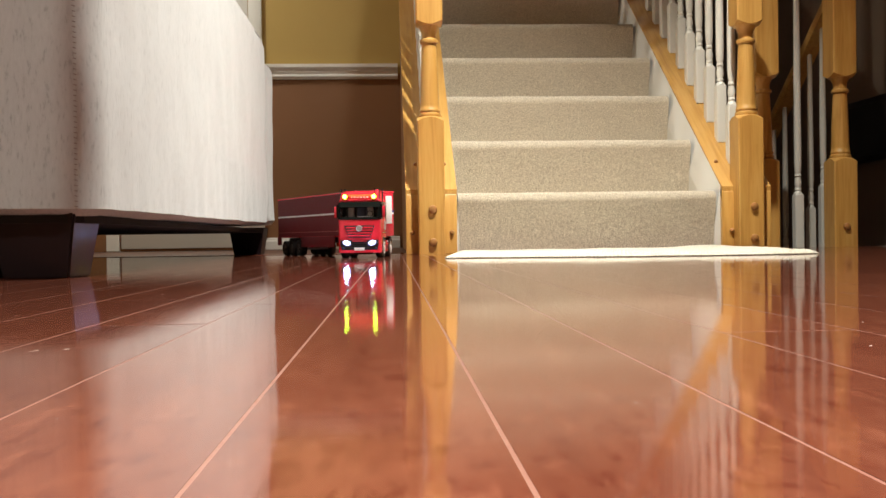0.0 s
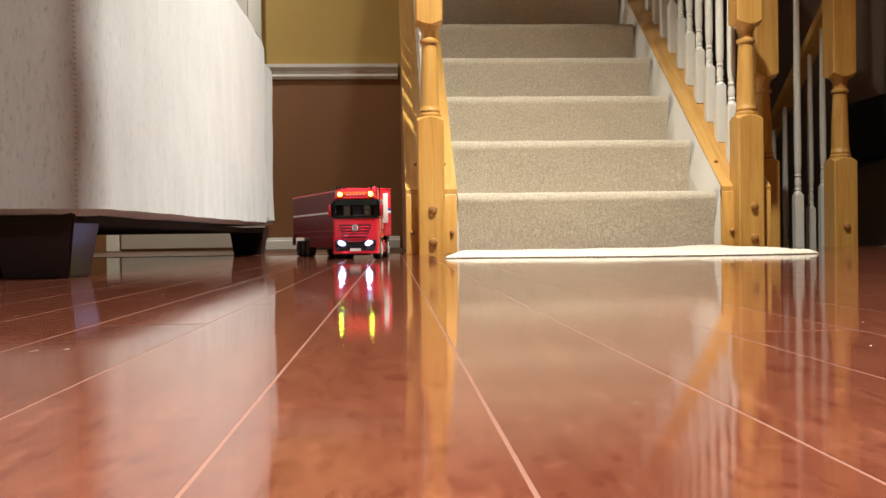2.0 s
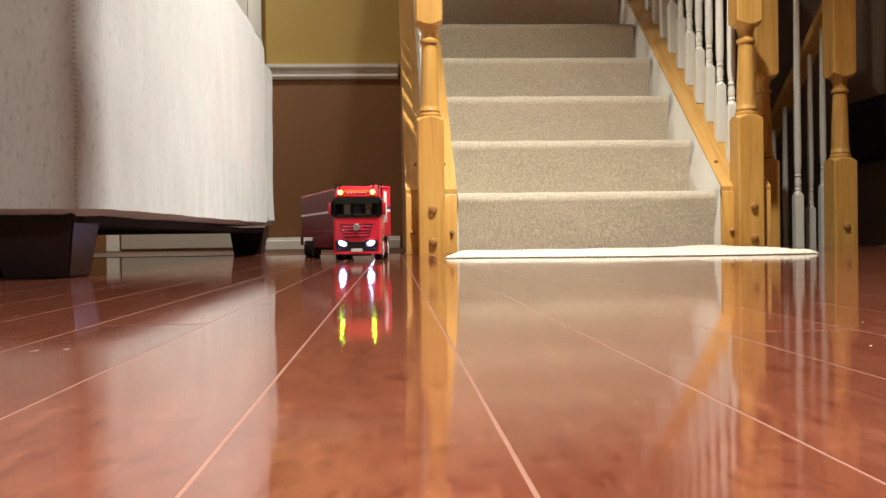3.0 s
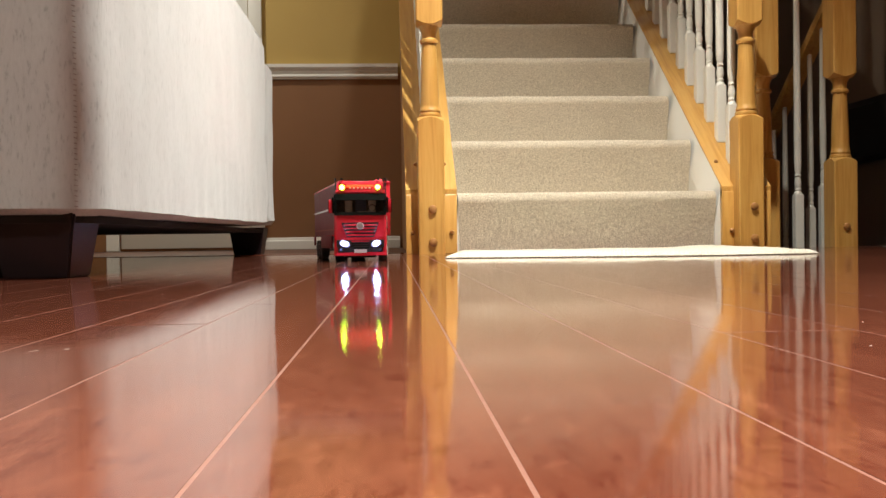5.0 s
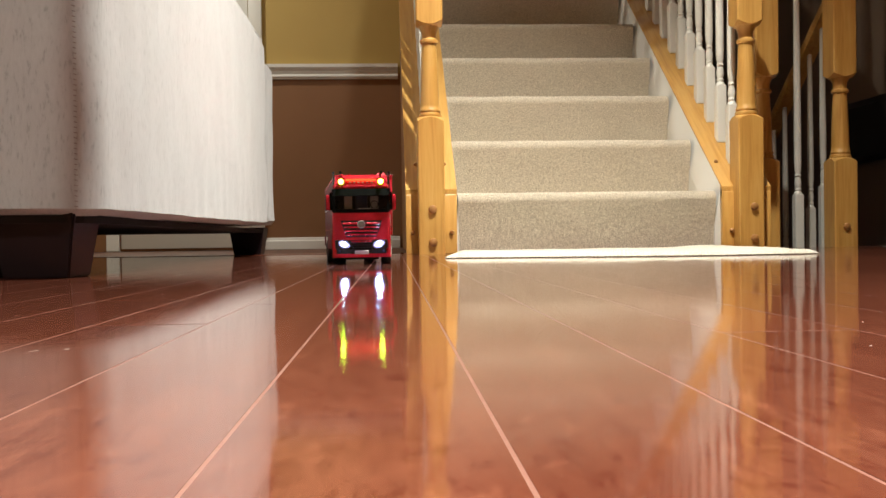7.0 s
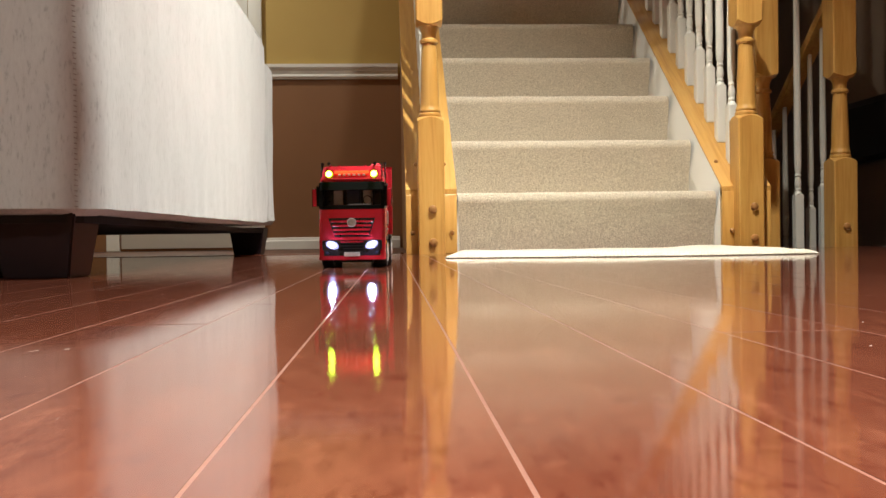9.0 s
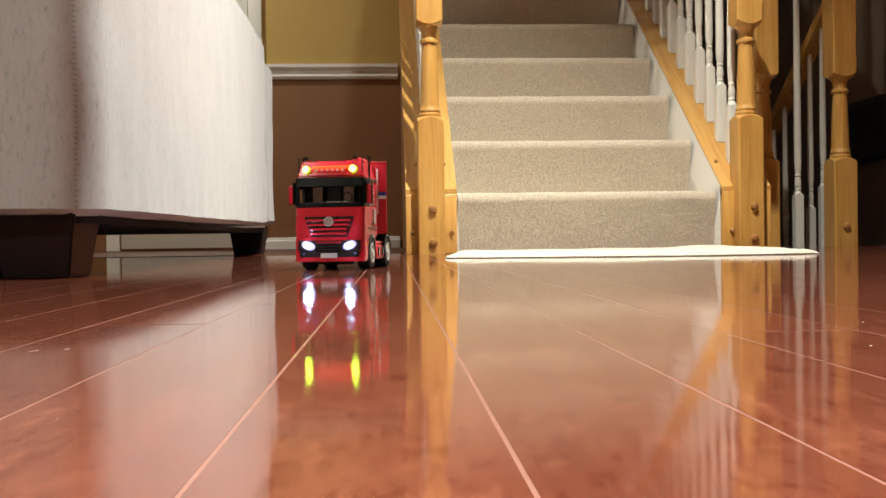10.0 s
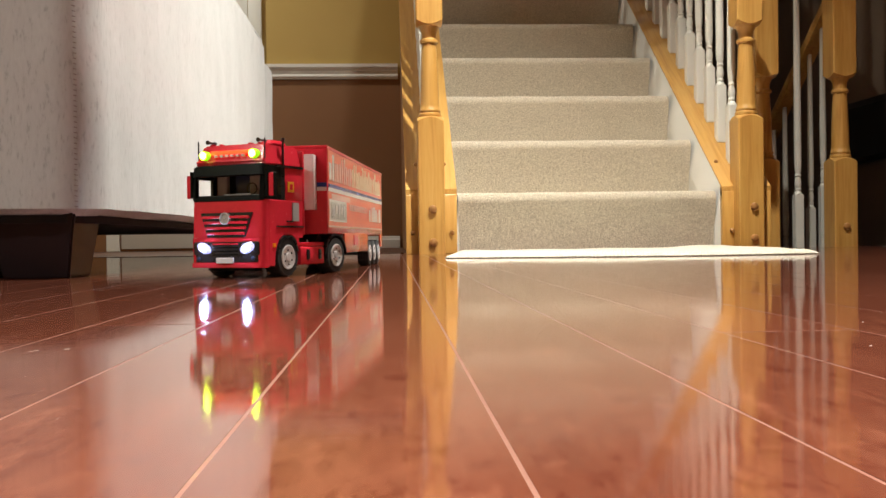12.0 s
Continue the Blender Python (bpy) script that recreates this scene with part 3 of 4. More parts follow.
# The roof lamps' light on the red plastic strip, put in as emission.
STRIP_GLOW = mat("roof_strip_glow", (0.8, 0.12, 0.03), 0.3, emit=(1.0, 0.07, 0.02), power=1.7)

tractor = thing("toy_truck", "red plastic brick model truck with lit lamps on the floor", "toy truck")
trailer = thing("toy_trailer", "red brick-built toy box trailer with printed sides", "toy trailer")
WHEELS = []


def wheel(parent, x, y, r, width, out, rim_material):
    """A rolling wheel: rubber tyre with a spoked silver rim facing out."""
    w = width / 2
    w0 = part("wheel", lathe([(r * 0.62, -w), (r * 0.93, -w), (r, -w * 0.6), (r, w * 0.6), (r * 0.93, w), (r * 0.62, w)], 28, axis=0), RUBBER, parent, smooth=40)
    bm = lathe([(r * 0.60, w * 0.9 * out), (r * 0.63, w * 1.08 * out), (r * 0.57, w * 1.14 * out), (r * 0.50, w * 1.04 * out), (r * 0.24, w * 1.03 * out),
                (r * 0.20, w * 1.16 * out), (r * 0.08, w * 1.18 * out)], 20, axis=0)
    part("rim", bm, rim_material, w0, "silver rim" if rim_material == SILVER else "dark rim", smooth=35)
    for i in range(6):
        a = math.pi / 3 * i
        n = lathe([(r * 0.05, w * 1.02 * out), (r * 0.05, w * 1.12 * out)], 6, axis=0, cy=math.cos(a) * r * 0.36, cz=math.sin(a) * r * 0.36)
        part("wheel_nut", n, BLACK, w0)
    for i in range(14):
        a = 2 * math.pi * i / 14
        bm = box(-w * 0.95, w * 0.95, -0.0012, 0.0012, r * 0.985, r * 1.012)
        bmesh.ops.rotate(bm, verts=bm.verts, matrix=Matrix.Rotation(a, 3, "X"))
        part("tread_lug", bm, RUBBER, w0, smooth=0)
    w0.location = (x, y, r)
    WHEELS.append((w0, x, y, r))
    return w0


def taper(points_low, points_high, z0, z1, bevel=0.002):
    """A block whose outline changes from z0 to z1."""
    bm = bmesh.new()
    lo = [bm.verts.new((x, y, z0)) for x, y in points_low]
    hi = [bm.verts.new((x, y, z1)) for x, y in points_high]
    n = len(lo)
    bm.faces.new(lo[::-1])
    bm.faces.new(hi)
    for i in range(n):
        bm.faces.new((lo[i], lo[(i + 1) % n], hi[(i + 1) % n], hi[i]))
    bmesh.ops.recalc_face_normals(bm, faces=bm.faces)
    if bevel:
        bmesh.ops.bevel(bm, geom=list(bm.edges), offset=bevel, segments=2, affect="EDGES")
    return bm


def rect(x, y0, y1):
    return [(-x, y0), (x, y0), (x, y1), (-x, y1)]


def rounded(x, y0, y1, r, n=5):
    """An outline with its two front corners rounded."""
    pts = []
    for i in range(n + 1):
        a = math.pi / 2 * i / n
        pts.append((-x + r - r * math.cos(a), y0 + r - r * math.sin(a)))
    for i in range(n + 1):
        a = math.pi / 2 * (1 - i / n)
        pts.append((x - r + r * math.cos(a), y0 + r - r * math.sin(a)))
    return pts + [(x, y1), (-x, y1)]


def headlamp_mesh(s, k, dy):
    """A wide slanting lens, higher on its outer side."""
    bm = lathe([(0.0100, -0.001), (0.0100, -0.0040), (0.006, -0.0060), (0.001, -0.0068)], 20, axis=1)
    for v in bm.verts:
        v.co = Vector((v.co.x * k + s * 0.0340, v.co.y + dy - 0.0012, (v.co.z * 0.66 + s * v.co.x * 0.22) * k + 0.0400))
    return bm


def build_tractor(p):
    H = 0.057
    # lower cab: rounded front, wheel arch, step behind the arch
    side = [(0.012, 0.0155), (0.026, 0.0155), (0.028, 0.034), (0.036, 0.050), (0.047, 0.056), (0.066, 0.056), (0.077, 0.050), (0.084, 0.034), (0.086, 0.052),
            (0.096, 0.052), (0.096, 0.103), (0.012, 0.103)]
    part("cab_body", solid(side, 0, -H, H, 0.0012), RED, p)
    part("cab_front", taper(rounded(H, -0.001, 0.0125, 0.0075), rounded(H, 0.0015, 0.0125, 0.0075), 0.0536, 0.103, 0.0004), RED, p)
    part("cab_rear", box(-H, H, 0.052, 0.096, 0.103, 0.148, 0.0015), RED, p)
    part("roof", taper(rounded(H - 0.001, 0.006, 0.096, 0.006), rounded(0.050, 0.018, 0.094, 0.006), 0.148, 0.1770, 0.0025), RED, p)
    part("roof_lip", taper(rounded(0.0485, 0.0135, 0.026, 0.004), rounded(0.0480, 0.0150, 0.026, 0.004), 0.1690, 0.1722, 0.0006), RED, p)
    part("roof_ledge", taper(rounded(0.0545, 0.0050, 0.020, 0.005), rounded(0.0540, 0.0062, 0.020, 0.005), 0.1530, 0.1560, 0.0006), RED, p)
    part("roof_hump", taper([(0.030, 0.030), (0.050, 0.030), (0.050, 0.070), (0.030, 0.070)], [(0.034, 0.036), (0.047, 0.036), (0.047, 0.066), (0.034, 0.066)], 0.1765, 0.1830, 0.0015), RED, p)
    part("sun_visor", taper(rounded(H - 0.0008, -0.0005, 0.014, 0.006), rounded(H - 0.003, 0.0035, 0.014, 0.006), 0.1345, 0.1490, 0.0008), VISOR, p, "smoked black sun visor")
    # Black block put in for the shade between the front wheels.
    part("under_bumper_shade", box(-0.034, 0.034, 0.010, 0.030, 0.0095, 0.0160, 0.001), VISOR, p)
    # windscreen opening: pillars, sill and seats
    for s in (-1, 1):
        part("pillar", taper([(s * 0.050, 0.0), (s * H, 0.003), (s * H, 0.012), (s * 0.051, 0.010)], [(s * 0.051, 0.004), (s * H, 0.007), (s * H, 0.014), (s * 0.052, 0.012)], 0.103, 0.148, 0.0008), VISOR, p)
        part("door_frame", box(s * 0.0545 - 0.002, s * 0.0545 + 0.002, 0.012, 0.044, 0.132, 0.148), VISOR, p)
        part("door_frame", box(s * 0.0545 - 0.002, s * 0.0545 + 0.002, 0.012, 0.044, 0.104, 0.1095), VISOR, p)
        part("door_frame", box(s * 0.0545 - 0.002, s * 0.0545 + 0.002, 0.042, 0.054, 0.103, 0.148), BLACK, p)
        part("seat", box(s * 0.026 - 0.008, s * 0.026 + 0.008, 0.026, 0.034, 0.106, 0.138, 0.002), TAN, p, "tan seat")
    part("dashboard", box(-0.050, 0.050, 0.006, 0.016, 0.104, 0.1095, 0.001), BLACK, p)
    part("seat_console", box(-0.012, 0.012, 0.036, 0.050, 0.106, 0.140, 0.002), CONSOLE, p, "dark blue block between the seats")
    part("cab_back_lining", box(-0.055, 0.055, 0.049, 0.0525, 0.1035, 0.1475), BLACK, p)
    part("windscreen_sill", taper(rounded(0.0563, 0.0002, 0.012, 0.0068), rounded(0.0560, 0.0015, 0.012, 0.0068), 0.1015, 0.1078, 0.0006), VISOR, p)
    part("dashboard_edge", box(-0.006, 0.034, 0.0045, 0.0070, 0.1090, 0.1108, 0.0004, 1), GREY, p)
    ring = bmesh.new()
    for i in range(14):
        a, b = 2 * math.pi * i / 14, 2 * math.pi * (i + 1) / 14
        seg = [ring.verts.new((0.026 + r * math.cos(c), 0.020 + d, 0.1180 + r * math.sin(c))) for c in (a, b) for r, d in ((0.0082, 0.0), (0.0066, 0.0), (0.0066, 0.0016), (0.0082, 0.0016))]
        for k in range(4):
            ring.faces.new((seg[k], seg[(k + 1) % 4], seg[4 + (k + 1) % 4], seg[4 + k]))
    part("steering_wheel", ring, BLACK, p)
    # grille: black backing and red slats
    part("grille_backing", taper([(-0.0295, -0.0022), (0.0295, -0.0022), (0.0295, 0.004), (-0.0295, 0.004)], [(-0.0405, -0.0016), (0.0405, -0.0016), (0.0405, 0.004), (-0.0405, 0.004)], 0.0540, 0.0862, 0), BLACK, p)
    for i in range(4):
        z = 0.0572 + i * 0.0071
        hw = 0.0285 + 0.0105 * (z - 0.054) / 0.032
        part("grille_slat", box(-hw, hw, -0.0046, 0.0, z, z + 0.0036, 0.0008, 1), RED, p)
    # badge drawn as a plain ring and disc
    part("badge", lathe([(0.0078, 0.0), (0.0078, -0.0058), (0.0066, -0.0062), (0.0064, -0.0046), (0.001, -0.0046)], 24, axis=1, cz=0.0785), SILVER, p, "plain silver round badge")
    part("badge_disc", lathe([(0.0064, -0.004), (0.0064, -0.0049), (0.0022, -0.0049), (0.0016, -0.0056), (0.0005, -0.0058)], 20, axis=1, cz=0.0785), PRINT_GREY, p)
    # bumper, headlamps, plate
    part("bumper", taper(rounded(H + 0.0003, -0.0010, 0.0125, 0.0075), rounded(H + 0.0003, -0.0022, 0.0125, 0.0075), 0.0146, 0.0534, 0.0006), RED, p)
    part("bumper_lip", taper(rounded(H + 0.0008, -0.0044, 0.0125, 0.0085), rounded(H + 0.0006, -0.0040, 0.0125, 0.0085), 0.0140, 0.0208, 0.0008), RED, p)
    part("bumper_insert", taper(rounded(0.0490, -0.0034, 0.003, 0.003), rounded(0.0505, -0.0034, 0.003, 0.003), 0.0214, 0.0478, 0.0005), BLACK, p)
    part("bumper_slat", box(-0.020, 0.020, -0.0050, 0.0, 0.0440, 0.0462, 0.0006, 1), RED, p)
    for i in range(3):
        part("intake_slat", box(-0.020, 0.020, -0.0045, 0.0, 0.0305 + i * 0.0046, 0.0323 + i * 0.0046, 0.0005, 1), VISOR, p)
    for s in (-1, 1):
        part("headlamp", headlamp_mesh(s, 0.58, -0.0012), HEAD, p, "glowing white headlamp")
        part("headlamp_halo", headlamp_mesh(s, 1.10, 0.0010), HEAD_HALO, p)
        part("headlamp_bezel", box(s * 0.0380 - 0.0135, s * 0.0380 + 0.0135, -0.0040, 0.002, 0.0310, 0.0484, 0.002), BLACK, p)
        part("fog_lamp", lathe([(0.0028, -0.003), (0.0028, -0.0048), (0.001, -0.0056)], 12, cx=s * 0.0430, axis=1, cz=0.0262), CONSOLE, p)
        part("indicator", box(s * H - 0.001, s * H + 0.001, 0.020, 0.027, 0.040, 0.0455, 0.0005, 1), AMBER, p)
        # roof lamps and horns
        part("roof_lamp", lathe([(0.0050, 0.010), (0.0050, 0.0030), (0.0036, 0.0006), (0.001, 0.0)], 18, cx=s * 0.0388, axis=1, cz=0.1628), BEACON, p, "glowing yellow-green roof lamp")
        part("roof_lamp_halo", lathe([(0.0062, 0.012), (0.0062, 0.0045), (0.0052, 0.0030), (0.001, 0.0028)], 18, cx=s * 0.0388, axis=1, cz=0.1628), BEACON_HALO, p)
        part("aerial", lathe([(0.0010, 0.152), (0.0010, 0.182), (0.0006, 0.183)], 8, s * 0.0525, 0.012), BLACK, p)
        part("air_horn", lathe([(0.0014, 0.034), (0.0016, 0.020), (0.0030, 0.015)], 10, cx=s * 0.040, axis=1, cz=0.1815), BLACK, p)
        # mirrors
        m = part("mirror", box(s * 0.064 - 0.0045, s * 0.064 + 0.0045, 0.006, 0.013, 0.107, 0.137, 0.0015), RED, p)
        part("mirror_edge", box(min(s * 0.0572, s * 0.0610), max(s * 0.0572, s * 0.0610), 0.004, 0.012, 0.107, 0.142), VISOR, m)
        part("mirror_arm", box(min(s * 0.0555, s * 0.063), max(s * 0.0555, s * 0.063), 0.007, 0.011, 0.134, 0.138), BLACK, m)
        part("mirror_arm", box(min(s * 0.0555, s * 0.063), max(s * 0.0555, s * 0.063), 0.007, 0.011, 0.110, 0.114), BLACK, m)
        part("mirror_shell", box(min(s * 0.0672, s * 0.0692), max(s * 0.0672, s * 0.0692), 0.0068, 0.0150, 0.1065, 0.1375, 0.0008, 1), VISOR, m)
        part("mirror_glass", box(s * 0.064 - 0.0035, s * 0.064 + 0.0035, 0.013, 0.0136, 0.110, 0.138), GREY, m)
        # cab side: black side glass edge, grey vent, sticker, seams
        x = s * H
        part("side_strip", box(min(x, x + s * 0.0012), max(x, x + s * 0.0012), 0.030, 0.096, 0.0665, 0.0685), BLACK, p)
        part("side_strip", box(min(x, x + s * 0.0014), max(x, x + s * 0.0014), 0.030, 0.096, 0.1465, 0.1490), BLACK, p)
        part("side_vent", box(min(x, x + s * 0.0016), max(x, x + s * 0.0016), 0.068, 0.084, 0.075, 0.100, 0.0005, 1), GREY, p, "grey side vent")
        part("handle", box(min(x, x + s * 0.003), max(x, x + s * 0.003), 0.054, 0.068, 0.0735, 0.0755), BLACK, p)
        part("side_badge", box(min(x, x + s * 0.0012), max(x, x + s * 0.0012), 0.058, 0.072, 0.114, 0.128), YELLOW, p, "yellow square sticker")
        part("side_badge_mark", box(min(x, x + s * 0.0018), max(x, x + s * 0.0018), 0.062, 0.068, 0.117, 0.125), RED, p)
        part("side_fairing", box(s * 0.054 - 0.003, s * 0.054 + 0.003, 0.0965, 0.1015, 0.056, 0.172, 0.0015), RED, p)
        part("exhaust_stack", lathe([(0.0016, 0.150), (0.0014, 0.180), (0.0026, 0.182), (0.0026, 0.186)], 10, s * 0.0555, 0.050), BLACK, p)
        # chassis side: tank, arches
        part("side_tank", box(s * 0.047 - 0.010, s * 0.047 + 0.010, 0.090, 0.154, 0.015, 0.040, 0.003), RED, p, "red side tank")
        for k in range(2):
            part("tank_clip", box(s * 0.0575 - 0.0012, s * 0.0575 + 0.0012, 0.104 + 0.032 * k, 0.110 + 0.032 * k, 0.022, 0.036), BLACK, p)
        part("side_rail", box(s * 0.045 - 0.009, s * 0.045 + 0.009, 0.088, 0.158, 0.0405, 0.046, 0.001), RED, p)
        pts = []
        for i in range(11):
            a = math.pi * i / 10
            pts.append((0.186 - math.cos(a) * 0.032, 0.028 + math.sin(a) * 0.030))
        for i in range(10, -1, -1):
            a = math.pi * i / 10
            pts.append((0.186 - math.cos(a) * 0.0295, 0.028 + math.sin(a) * 0.0275))
        part("mudguard", solid(pts, 0, s * 0.047 - 0.011, s * 0.047 + 0.011), BLACK, p)
        part("wheel_arch_liner", solid([(0.030, 0.034), (0.038, 0.050), (0.048, 0.0555), (0.065, 0.0555), (0.075, 0.050), (0.082, 0.034), (0.078, 0.034), (0.072, 0.047), (0.064, 0.052), (0.049, 0.052), (0.041, 0.047), (0.034, 0.034)], 0, s * 0.0555 - 0.003, s * 0.0555 + 0.003), BLACK, p)
        wheel(p, s * 0.0475, 0.0557, 0.0265, 0.020, s, SILVER)
        wheel(p, s * 0.0475, 0.186, 0.0265, 0.020, s, SILVER)
    part("roof_strip", box(-0.030, 0.030, 0.0075, 0.014, 0.1638, 0.1686, 0.001), STRIP_GLOW, p, "red roof strip, the lamps' light on it put in as glow")
    for i in range(6):
        part("roof_strip_mark", box(-0.0235 + i * 0.0085, -0.0235 + i * 0.0085 + 0.0045, 0.0068, 0.010, 0.1600, 0.1632), PANEL_WHITE, p)
    part("number_plate", box(-0.0135, 0.0135, -0.0066, -0.0040, 0.0200, 0.0275, 0.0004, 1), PANEL_WHITE, p, "plain white number plate")
    part("chassis", box(-0.036, 0.036, 0.012, 0.215, 0.022, 0.044, 0.002), BLACK, p)
    part("axle", lathe([(0.004, -0.05), (0.004, 0.05)], 10, axis=0, cy=0.0557, cz=0.0265), GREY, p)
    part("axle", lathe([(0.004, -0.05), (0.004, 0.05)], 10, axis=0, cy=0.186, cz=0.0265), GREY, p)
    part("hitch_plate", lathe([(0.022, 0.044), (0.022, 0.050)], 16, 0, 0.16), BLACK, p)
    # studs and seams across the front so the bricks show
    for s in (-1, 1):
        for i in range(4):
            part("roof_stud", lathe([(0.0024, 0.1765), (0.0024, 0.1788)], 10, s * (0.012 + 0.008 * (i % 2)) * 1.9, 0.022 + 0.003 * (i // 2)), RED, p)


def build_trailer(p):
    H, L = 0.0596, 0.565
    Z0, Z1 = 0.058, 0.1825
    part("box_body", box(-H, H, 0.0, L, Z0, Z1, 0.0015), RED, p)
    part("front_column", box(0.0256, 0.0446, -0.018, -0.0005, 0.092, 0.170, 0.001), PANEL_WHITE, p, "white upright front panel")
    part("front_stripe", box(0.0450, H - 0.0008, -0.0012, 0.0, 0.1250, 0.1310), BLUE, p)
    part("front_stripe", box(0.0450, H - 0.0008, -0.0012, 0.0, 0.1190, 0.1248), PANEL_WHITE, p)
    # printed right side

    def film(name, y0, y1, z0, z1, m, lift=0.0004, label=""):
        part(name, box(H - 0.001, H + 0.0002 + lift, y0, y1, z0, z1), m, p, label, 0)

    film("printed_film", 0.004, L - 0.004, 0.066, 0.179, PRINT_RED, 0.0004, "glossy printed film")
    film("stripe", 0.006, L - 0.006, 0.1250, 0.1300, BLUE, 0.0008)
    film("stripe", 0.006, L - 0.006, 0.1192, 0.1247, PRINT_WHITE, 0.0008)
    rng = random.Random(2)
    # unreadable lettering as bars: tall stems with lower blocks between
    y = 0.014
    while y < L - 0.03:
        w = rng.uniform(0.007, 0.014)
        tall = rng.random() < 0.38
        ink = PRINT_PINK if y < 0.2 else PRINT_CREAM
        top = 0.1355 + (rng.uniform(0.036, 0.040) if tall else rng.uniform(0.025, 0.030))
        film("print_bar", y, y + w, 0.1355, top, PRINT_WHITE if y < 0.045 else ink, 0.0008)
        if rng.random() < 0.5:
            film("print_bar", y + w - 0.001, y + w + 0.006, 0.1355 + rng.choice((0.0, 0.014)), 0.1355 + 0.0245, ink, 0.0007)
            y += 0.006
        y += w + rng.uniform(0.0025, 0.005)
        if 0.185 < y < 0.2:
            y = 0.212
    film("print_panel", 0.012, 0.150, 0.076, 0.108, PRINT_WHITE, 0.0008)
    film("print_cloud", 0.030, 0.185, 0.1085, 0.1165, PRINT_PINK, 0.0006)
    film("print_picture", 0.022, 0.142, 0.080, 0.104, PRINT_GREY, 0.0012)
    for k in range(5):
        film("print_mark", 0.032 + k * 0.022, 0.046 + k * 0.022, 0.084 + 0.004 * (k % 2), 0.098 + 0.003 * (k % 3), PRINT_WHITE if k % 2 else GREY, 0.0016)
    y = 0.18
    while y < 0.36:
        w = rng.uniform(0.008, 0.016)
        film("print_bar", y, y + w, 0.096, 0.106, PRINT_PINK, 0.0008)
        y += w + 0.005
    y = 0.39
    while y < L - 0.025:
        w = rng.uniform(0.012, 0.02)
        film("print_bar", y, y + w, 0.082, 0.082 + rng.uniform(0.018, 0.032), rng.choice((PRINT_WHITE, PRINT_PINK)), 0.0008)
        y += w + 0.006
    film("stripe", 0.006, L - 0.006, 0.0675, 0.0700, PRINT_PINK, 0.0008)
    for s in (-1, 1):
        sx = s * H
        if s < 0:
            part("printed_film", box(-H - 0.0004, -H + 0.001, 0.003, L - 0.003, 0.0605, 0.1835), MAROON, p, "dark maroon glossy film", 0)
            part("stripe", box(-H - 0.0010, -H + 0.001, 0.004, L - 0.004, 0.1215, 0.1265), PANEL_WHITE, p)
            for i in range(22):
                part("dash_mark", box(-H - 0.0008, -H + 0.001, 0.012 + i * 0.025, 0.024 + i * 0.025, 0.073, 0.0748), PRINT_PINK, p)
        part("side_skirt", box(sx - 0.003, sx + 0.0005, 0.135, 0.372, 0.028, Z0 + 0.002, 0.001), ORANGE_RED if s > 0 else MAROON, p)
        part("skirt_box", box(min(sx, sx + s * 0.002), max(sx, sx + s * 0.002), 0.215, 0.250, 0.040, 0.056), RED, p)
        part("side_skirt", box(sx - 0.003, sx + 0.0005, 0.535, L, 0.034, Z0 + 0.002, 0.001), ORANGE_RED if s > 0 else MAROON, p)
        for y in (0.400, 0.455, 0.510):
            wheel(p, s * 0.049, y, 0.0240, 0.020, s, SILVER if s > 0 else BLACK)
        for y in (0.095, 0.112):
            part("landing_leg", box(s * 0.034 - 0.003, s * 0.034 + 0.003, y - 0.003, y + 0.003, 0.012, Z0), GREY, p)
    part("underframe", box(-0.03, 0.03, 0.07, L - 0.02, 0.040, Z0 - 0.0005, 0.001), BLACK, p)
    part("top_trim", box(-H - 0.001, H + 0.001, -0.001, 0.006, Z1 - 0.003, Z1 + 0.0015, 0.0006, 1), RED, p)
    for s in (-1, 1):
        part("top_trim", box(s * H - 0.001, s * H + 0.001, 0.006, L, Z1 - 0.003, Z1 + 0.0012), RED, p)
    for y in (0.400, 0.455, 0.510):
        part("axle", lathe([(0.004, -0.05), (0.004, 0.05)], 8, axis=0, cy=y, cz=0.024), GREY, p)


build_tractor(tractor)
build_trailer(trailer)

TRACK = [(0, -0.0862, 2.4052, -7.5, 29), (1.5, -0.0925, 2.3006, -8, 23), (2.5, -0.0880, 2.2230, -6, 18.5), (5.5, -0.0654, 1.9258, 1, 9.0), (6.5, -0.0620, 1.8299, 1, 7.0),
         (7.2, -0.0600, 1.7600, 0.5, 6.0), (9.0, -0.0690, 1.5680, -3, 3.5), (9.5, -0.0808, 1.5130, -6, 3.0), (10, -0.1003, 1.4590, -11, 2.2), (10.5, -0.1282, 1.4042, -16, 0.0),
         (11, -0.1609, 1.3426, -20.5, -2.7), (11.5, -0.1890, 1.2720, -23.5, -5.0), (12, -0.2160, 1.1996, -26, -7.2)]


def on_track(t):
    """x, y and the two headings between the track's rows, by a smooth curve."""
    n = len(TRACK)
    i = max(k for k in range(n - 1) if TRACK[k][0] <= t)
    a, b = TRACK[i], TRACK[i + 1]

    def slope(k, c):
        lo, hi = max(k - 1, 0), min(k + 1, n - 1)
        return (TRACK[hi][c] - TRACK[lo][c]) / (TRACK[hi][0] - TRACK[lo][0])

    d = b[0] - a[0]
    u = (t - a[0]) / d
    out = []
    for c in range(1, 5):
        out.append((2 * u ** 3 - 3 * u ** 2 + 1) * a[c] + (u ** 3 - 2 * u ** 2 + u) * d * slope(i, c) + (3 * u ** 2 - 2 * u ** 3) * b[c] + (u ** 3 - u ** 2) * d * slope(i + 1, c))
    return out


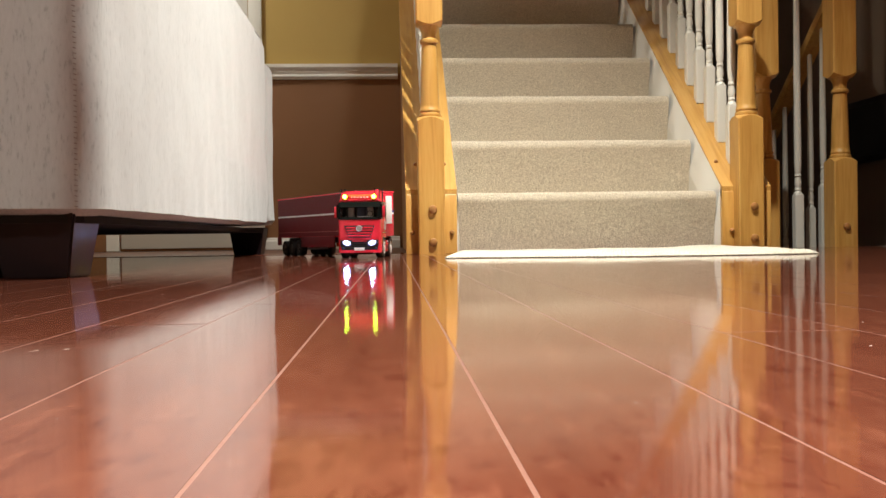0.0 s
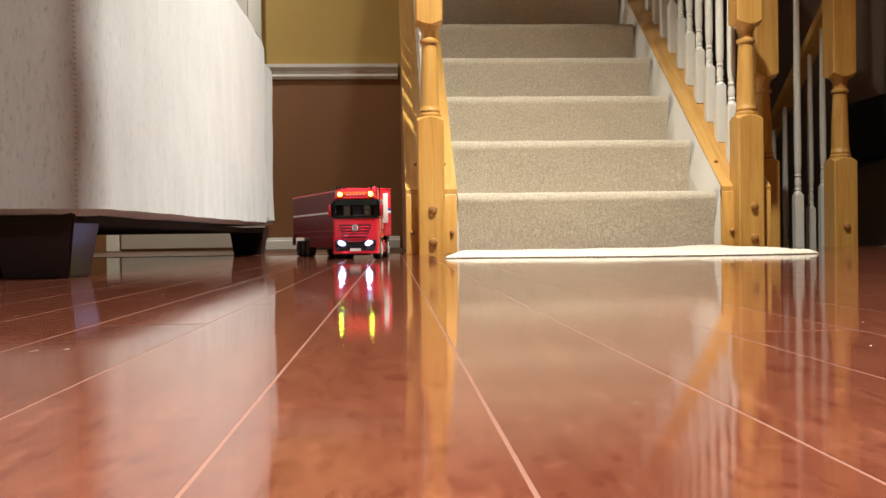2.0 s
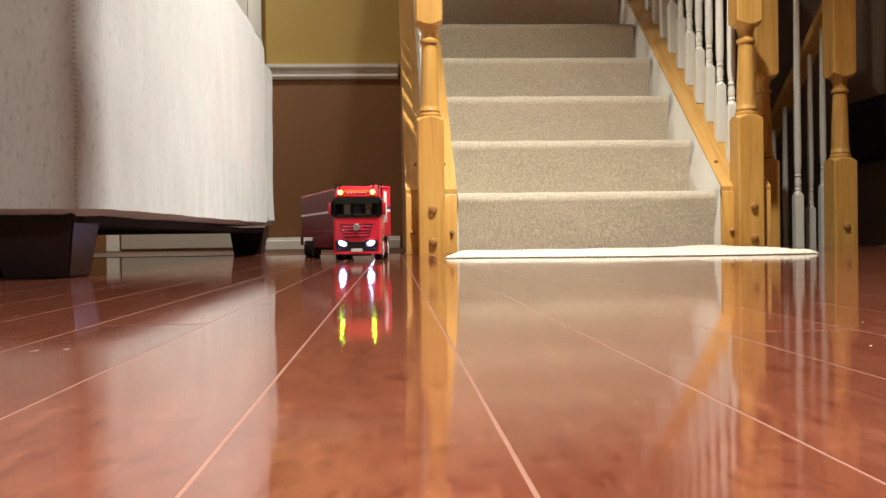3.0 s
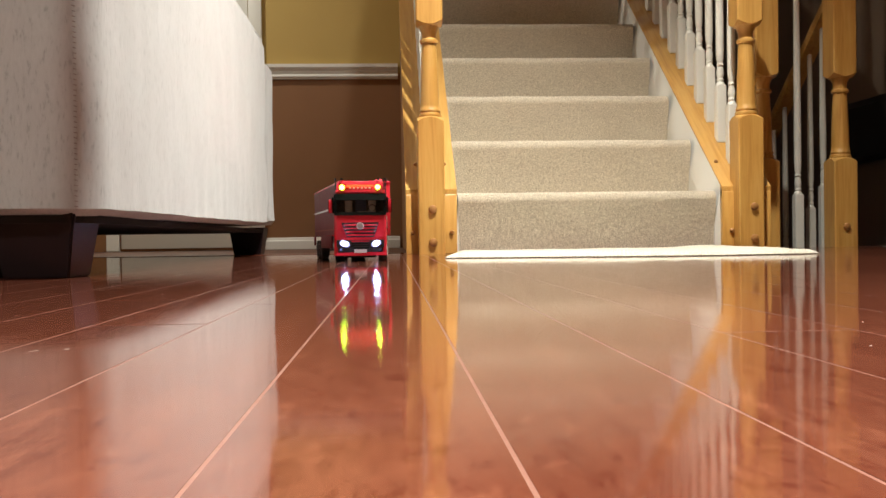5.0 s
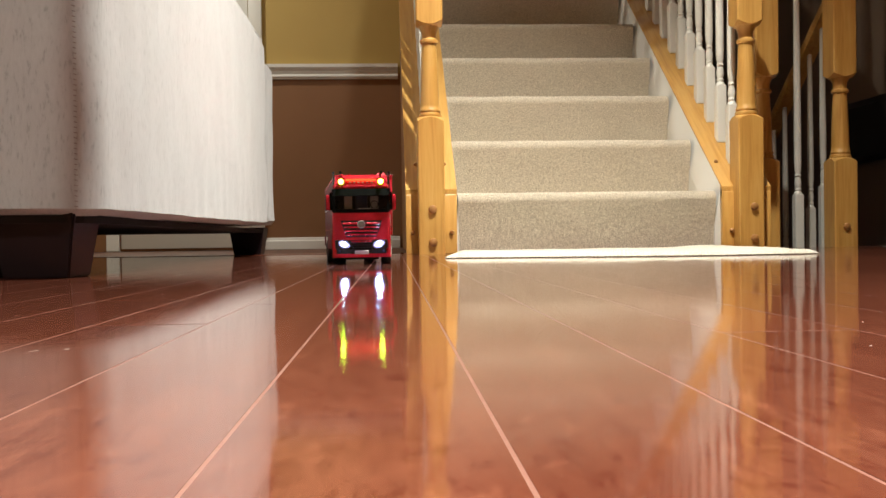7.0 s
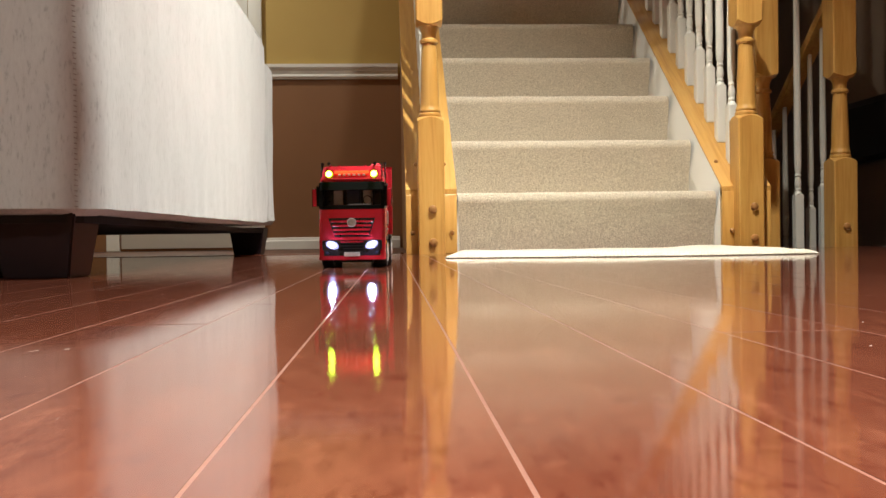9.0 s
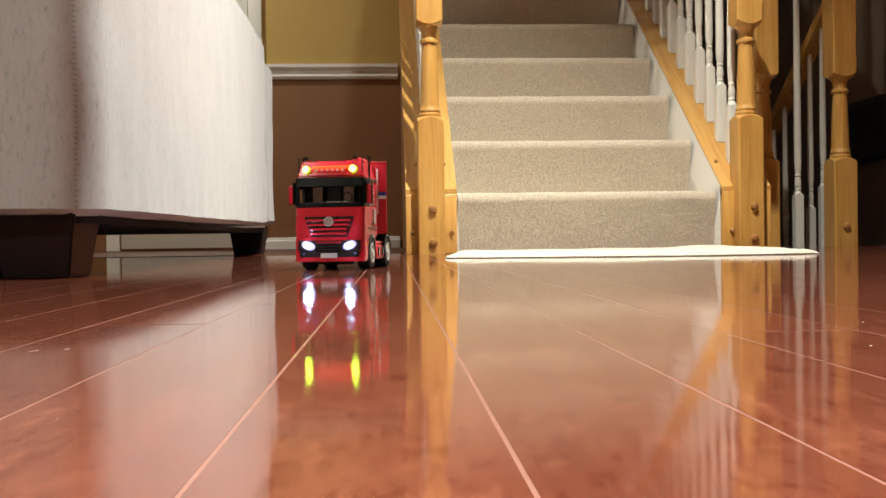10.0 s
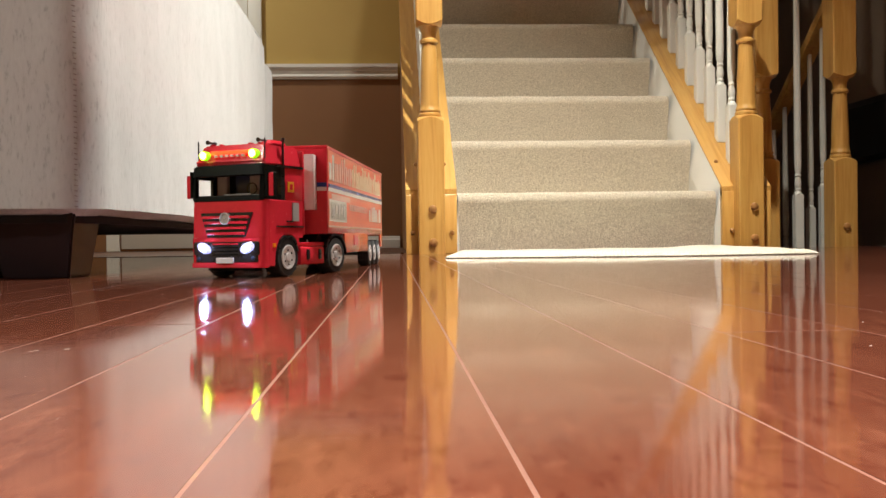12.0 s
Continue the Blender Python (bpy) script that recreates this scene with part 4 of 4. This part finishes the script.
def motions():
    """The truck drives up, swinging out; the trailer follows on its hitch; the wheels roll."""
    head, tail, rolled = [], [], []
    far, last = 0.0, None
    for k in range(61):
        t = k * 0.2
        x, y, th, ph = on_track(min(t, 11.9999))
        if last:
            far += math.hypot(x - last[0], y - last[1])
        last = (x, y)
        m = pose(x, y, 0, 0, 0, th)
        head.append((t, m))
        hx = m @ Vector((0, 0.16, 0))
        tail.append((t, Matrix.Translation((hx.x, hx.y, 0)) @ pose(0, 0, 0, 0, 0, ph) @ Matrix.Translation((0, -0.0382, 0))))
        rolled.append((t, far))
    walk(tractor, head)
    walk(trailer, tail)
    for w, x, y, r in WHEELS:
        walk(w, [(t, pose(x, y, r, math.degrees(d / r))) for t, d in rolled])

# ---- floor planks ----
PLANK, LINE0 = 0.068, 0.0264
ENDS = {-3: [0.541, 2.0], -2: [0.702, 1.75], -4: [0.777, 2.3], -5: [1.012], -1: [0.830, 2.4], 0: [-0.4, 2.6], 2: [0.440, 1.6], 1: [1.9]}
plank_meshes = {}


def plank_mesh(length):
    key = round(length, 3)
    if key not in plank_meshes:
        g, e = 0.00062, 0.0011
        bm = box(g, PLANK - g, e, length - e, -0.008, 0.0)
        plank_meshes[key] = mesh_of("plank", bm, FLOOR, 0)
    return plank_meshes[key]


rng = random.Random(5)
for k in range(-52, 43):
    x = LINE0 + k * PLANK
    cuts = ENDS.get(k) or [rng.choice((0.25, 0.6, 0.95, 1.3, 1.65, 2.0, 2.35)) if abs(k) > 4 else rng.choice((-0.3, 1.55, 1.85, 2.5))]
    ys = [-2.6] + sorted(cuts) + [FLOOR_END - 0.031]
    if len(ys) == 3 and k % 3 == 0 and abs(k) > 5:
        ys.insert(1, -1.2)
    for a, b in zip(ys, ys[1:]):
        p = new("plank", plank_mesh(b - a))
        p.location = (x, a, 0)
        p.parent = sub


# ---- dust and crumbs on the boards ----
def specks():
    bm = bmesh.new()
    r = random.Random(11)
    for i in range(170):
        y = 0.25 + 2.3 * r.random() ** 1.5
        x = r.uniform(-0.5, 0.62) * y * 1.05
        size = r.uniform(0.00009, 0.00021) * (1 + 0.7 * y)
        a = r.uniform(0, math.pi)
        stretch = r.choice((1, 1, 1, 1.6, 4.0))
        b = [(-stretch, -0.6), (stretch * 0.8, -0.8), (stretch, 0.5), (-stretch * 0.7, 0.9)]
        lo = [bm.verts.new((x + size * (u * math.cos(a) - v * math.sin(a)), y + size * (u * math.sin(a) + v * math.cos(a)), 0.00005)) for u, v in b]
        top = bm.verts.new((x, y, size * 0.9))
        for k in range(4):
            bm.faces.new((lo[k], lo[(k + 1) % 4], top))
    # short curled fibres
    for x, y, turn in ((-0.163, 0.42, 0.4), (-0.150, 0.425, 1.9), (-0.215, 0.86, 0.2), (-0.20, 0.80, 1.2), (-0.30, 0.95, 0.1), (-0.024, 0.63, 0.3), (-0.12, 0.9, 0.6), (0.32, 0.75, 0.5)):
        last = None
        for k in range(7):
            u = k / 6 - 0.5
            cx, cy = 0.0042 * u, 0.0016 * math.sin(u * 5 + turn)
            px, py = x + cx * math.cos(turn) - cy * math.sin(turn), y + cx * math.sin(turn) + cy * math.cos(turn)
            ring = [bm.verts.new((px + dx, py + dy, 0.00005 + dz)) for dx, dy, dz in ((-0.00007, -0.00007, 0), (0.00007, 0.00007, 0), (0, 0, 0.00014))]
            if last:
                for j in range(3):
                    bm.faces.new((last[j], last[(j + 1) % 3], ring[(j + 1) % 3], ring[j]))
            last = ring
    return bm


DUST = mat("pale_dust", (0.34, 0.25, 0.21), 0.9)
tagged(part("dust", specks(), DUST, smooth=0), "pale dust specks scattered on the glossy floor", "dust", kind="stuff")

motions()
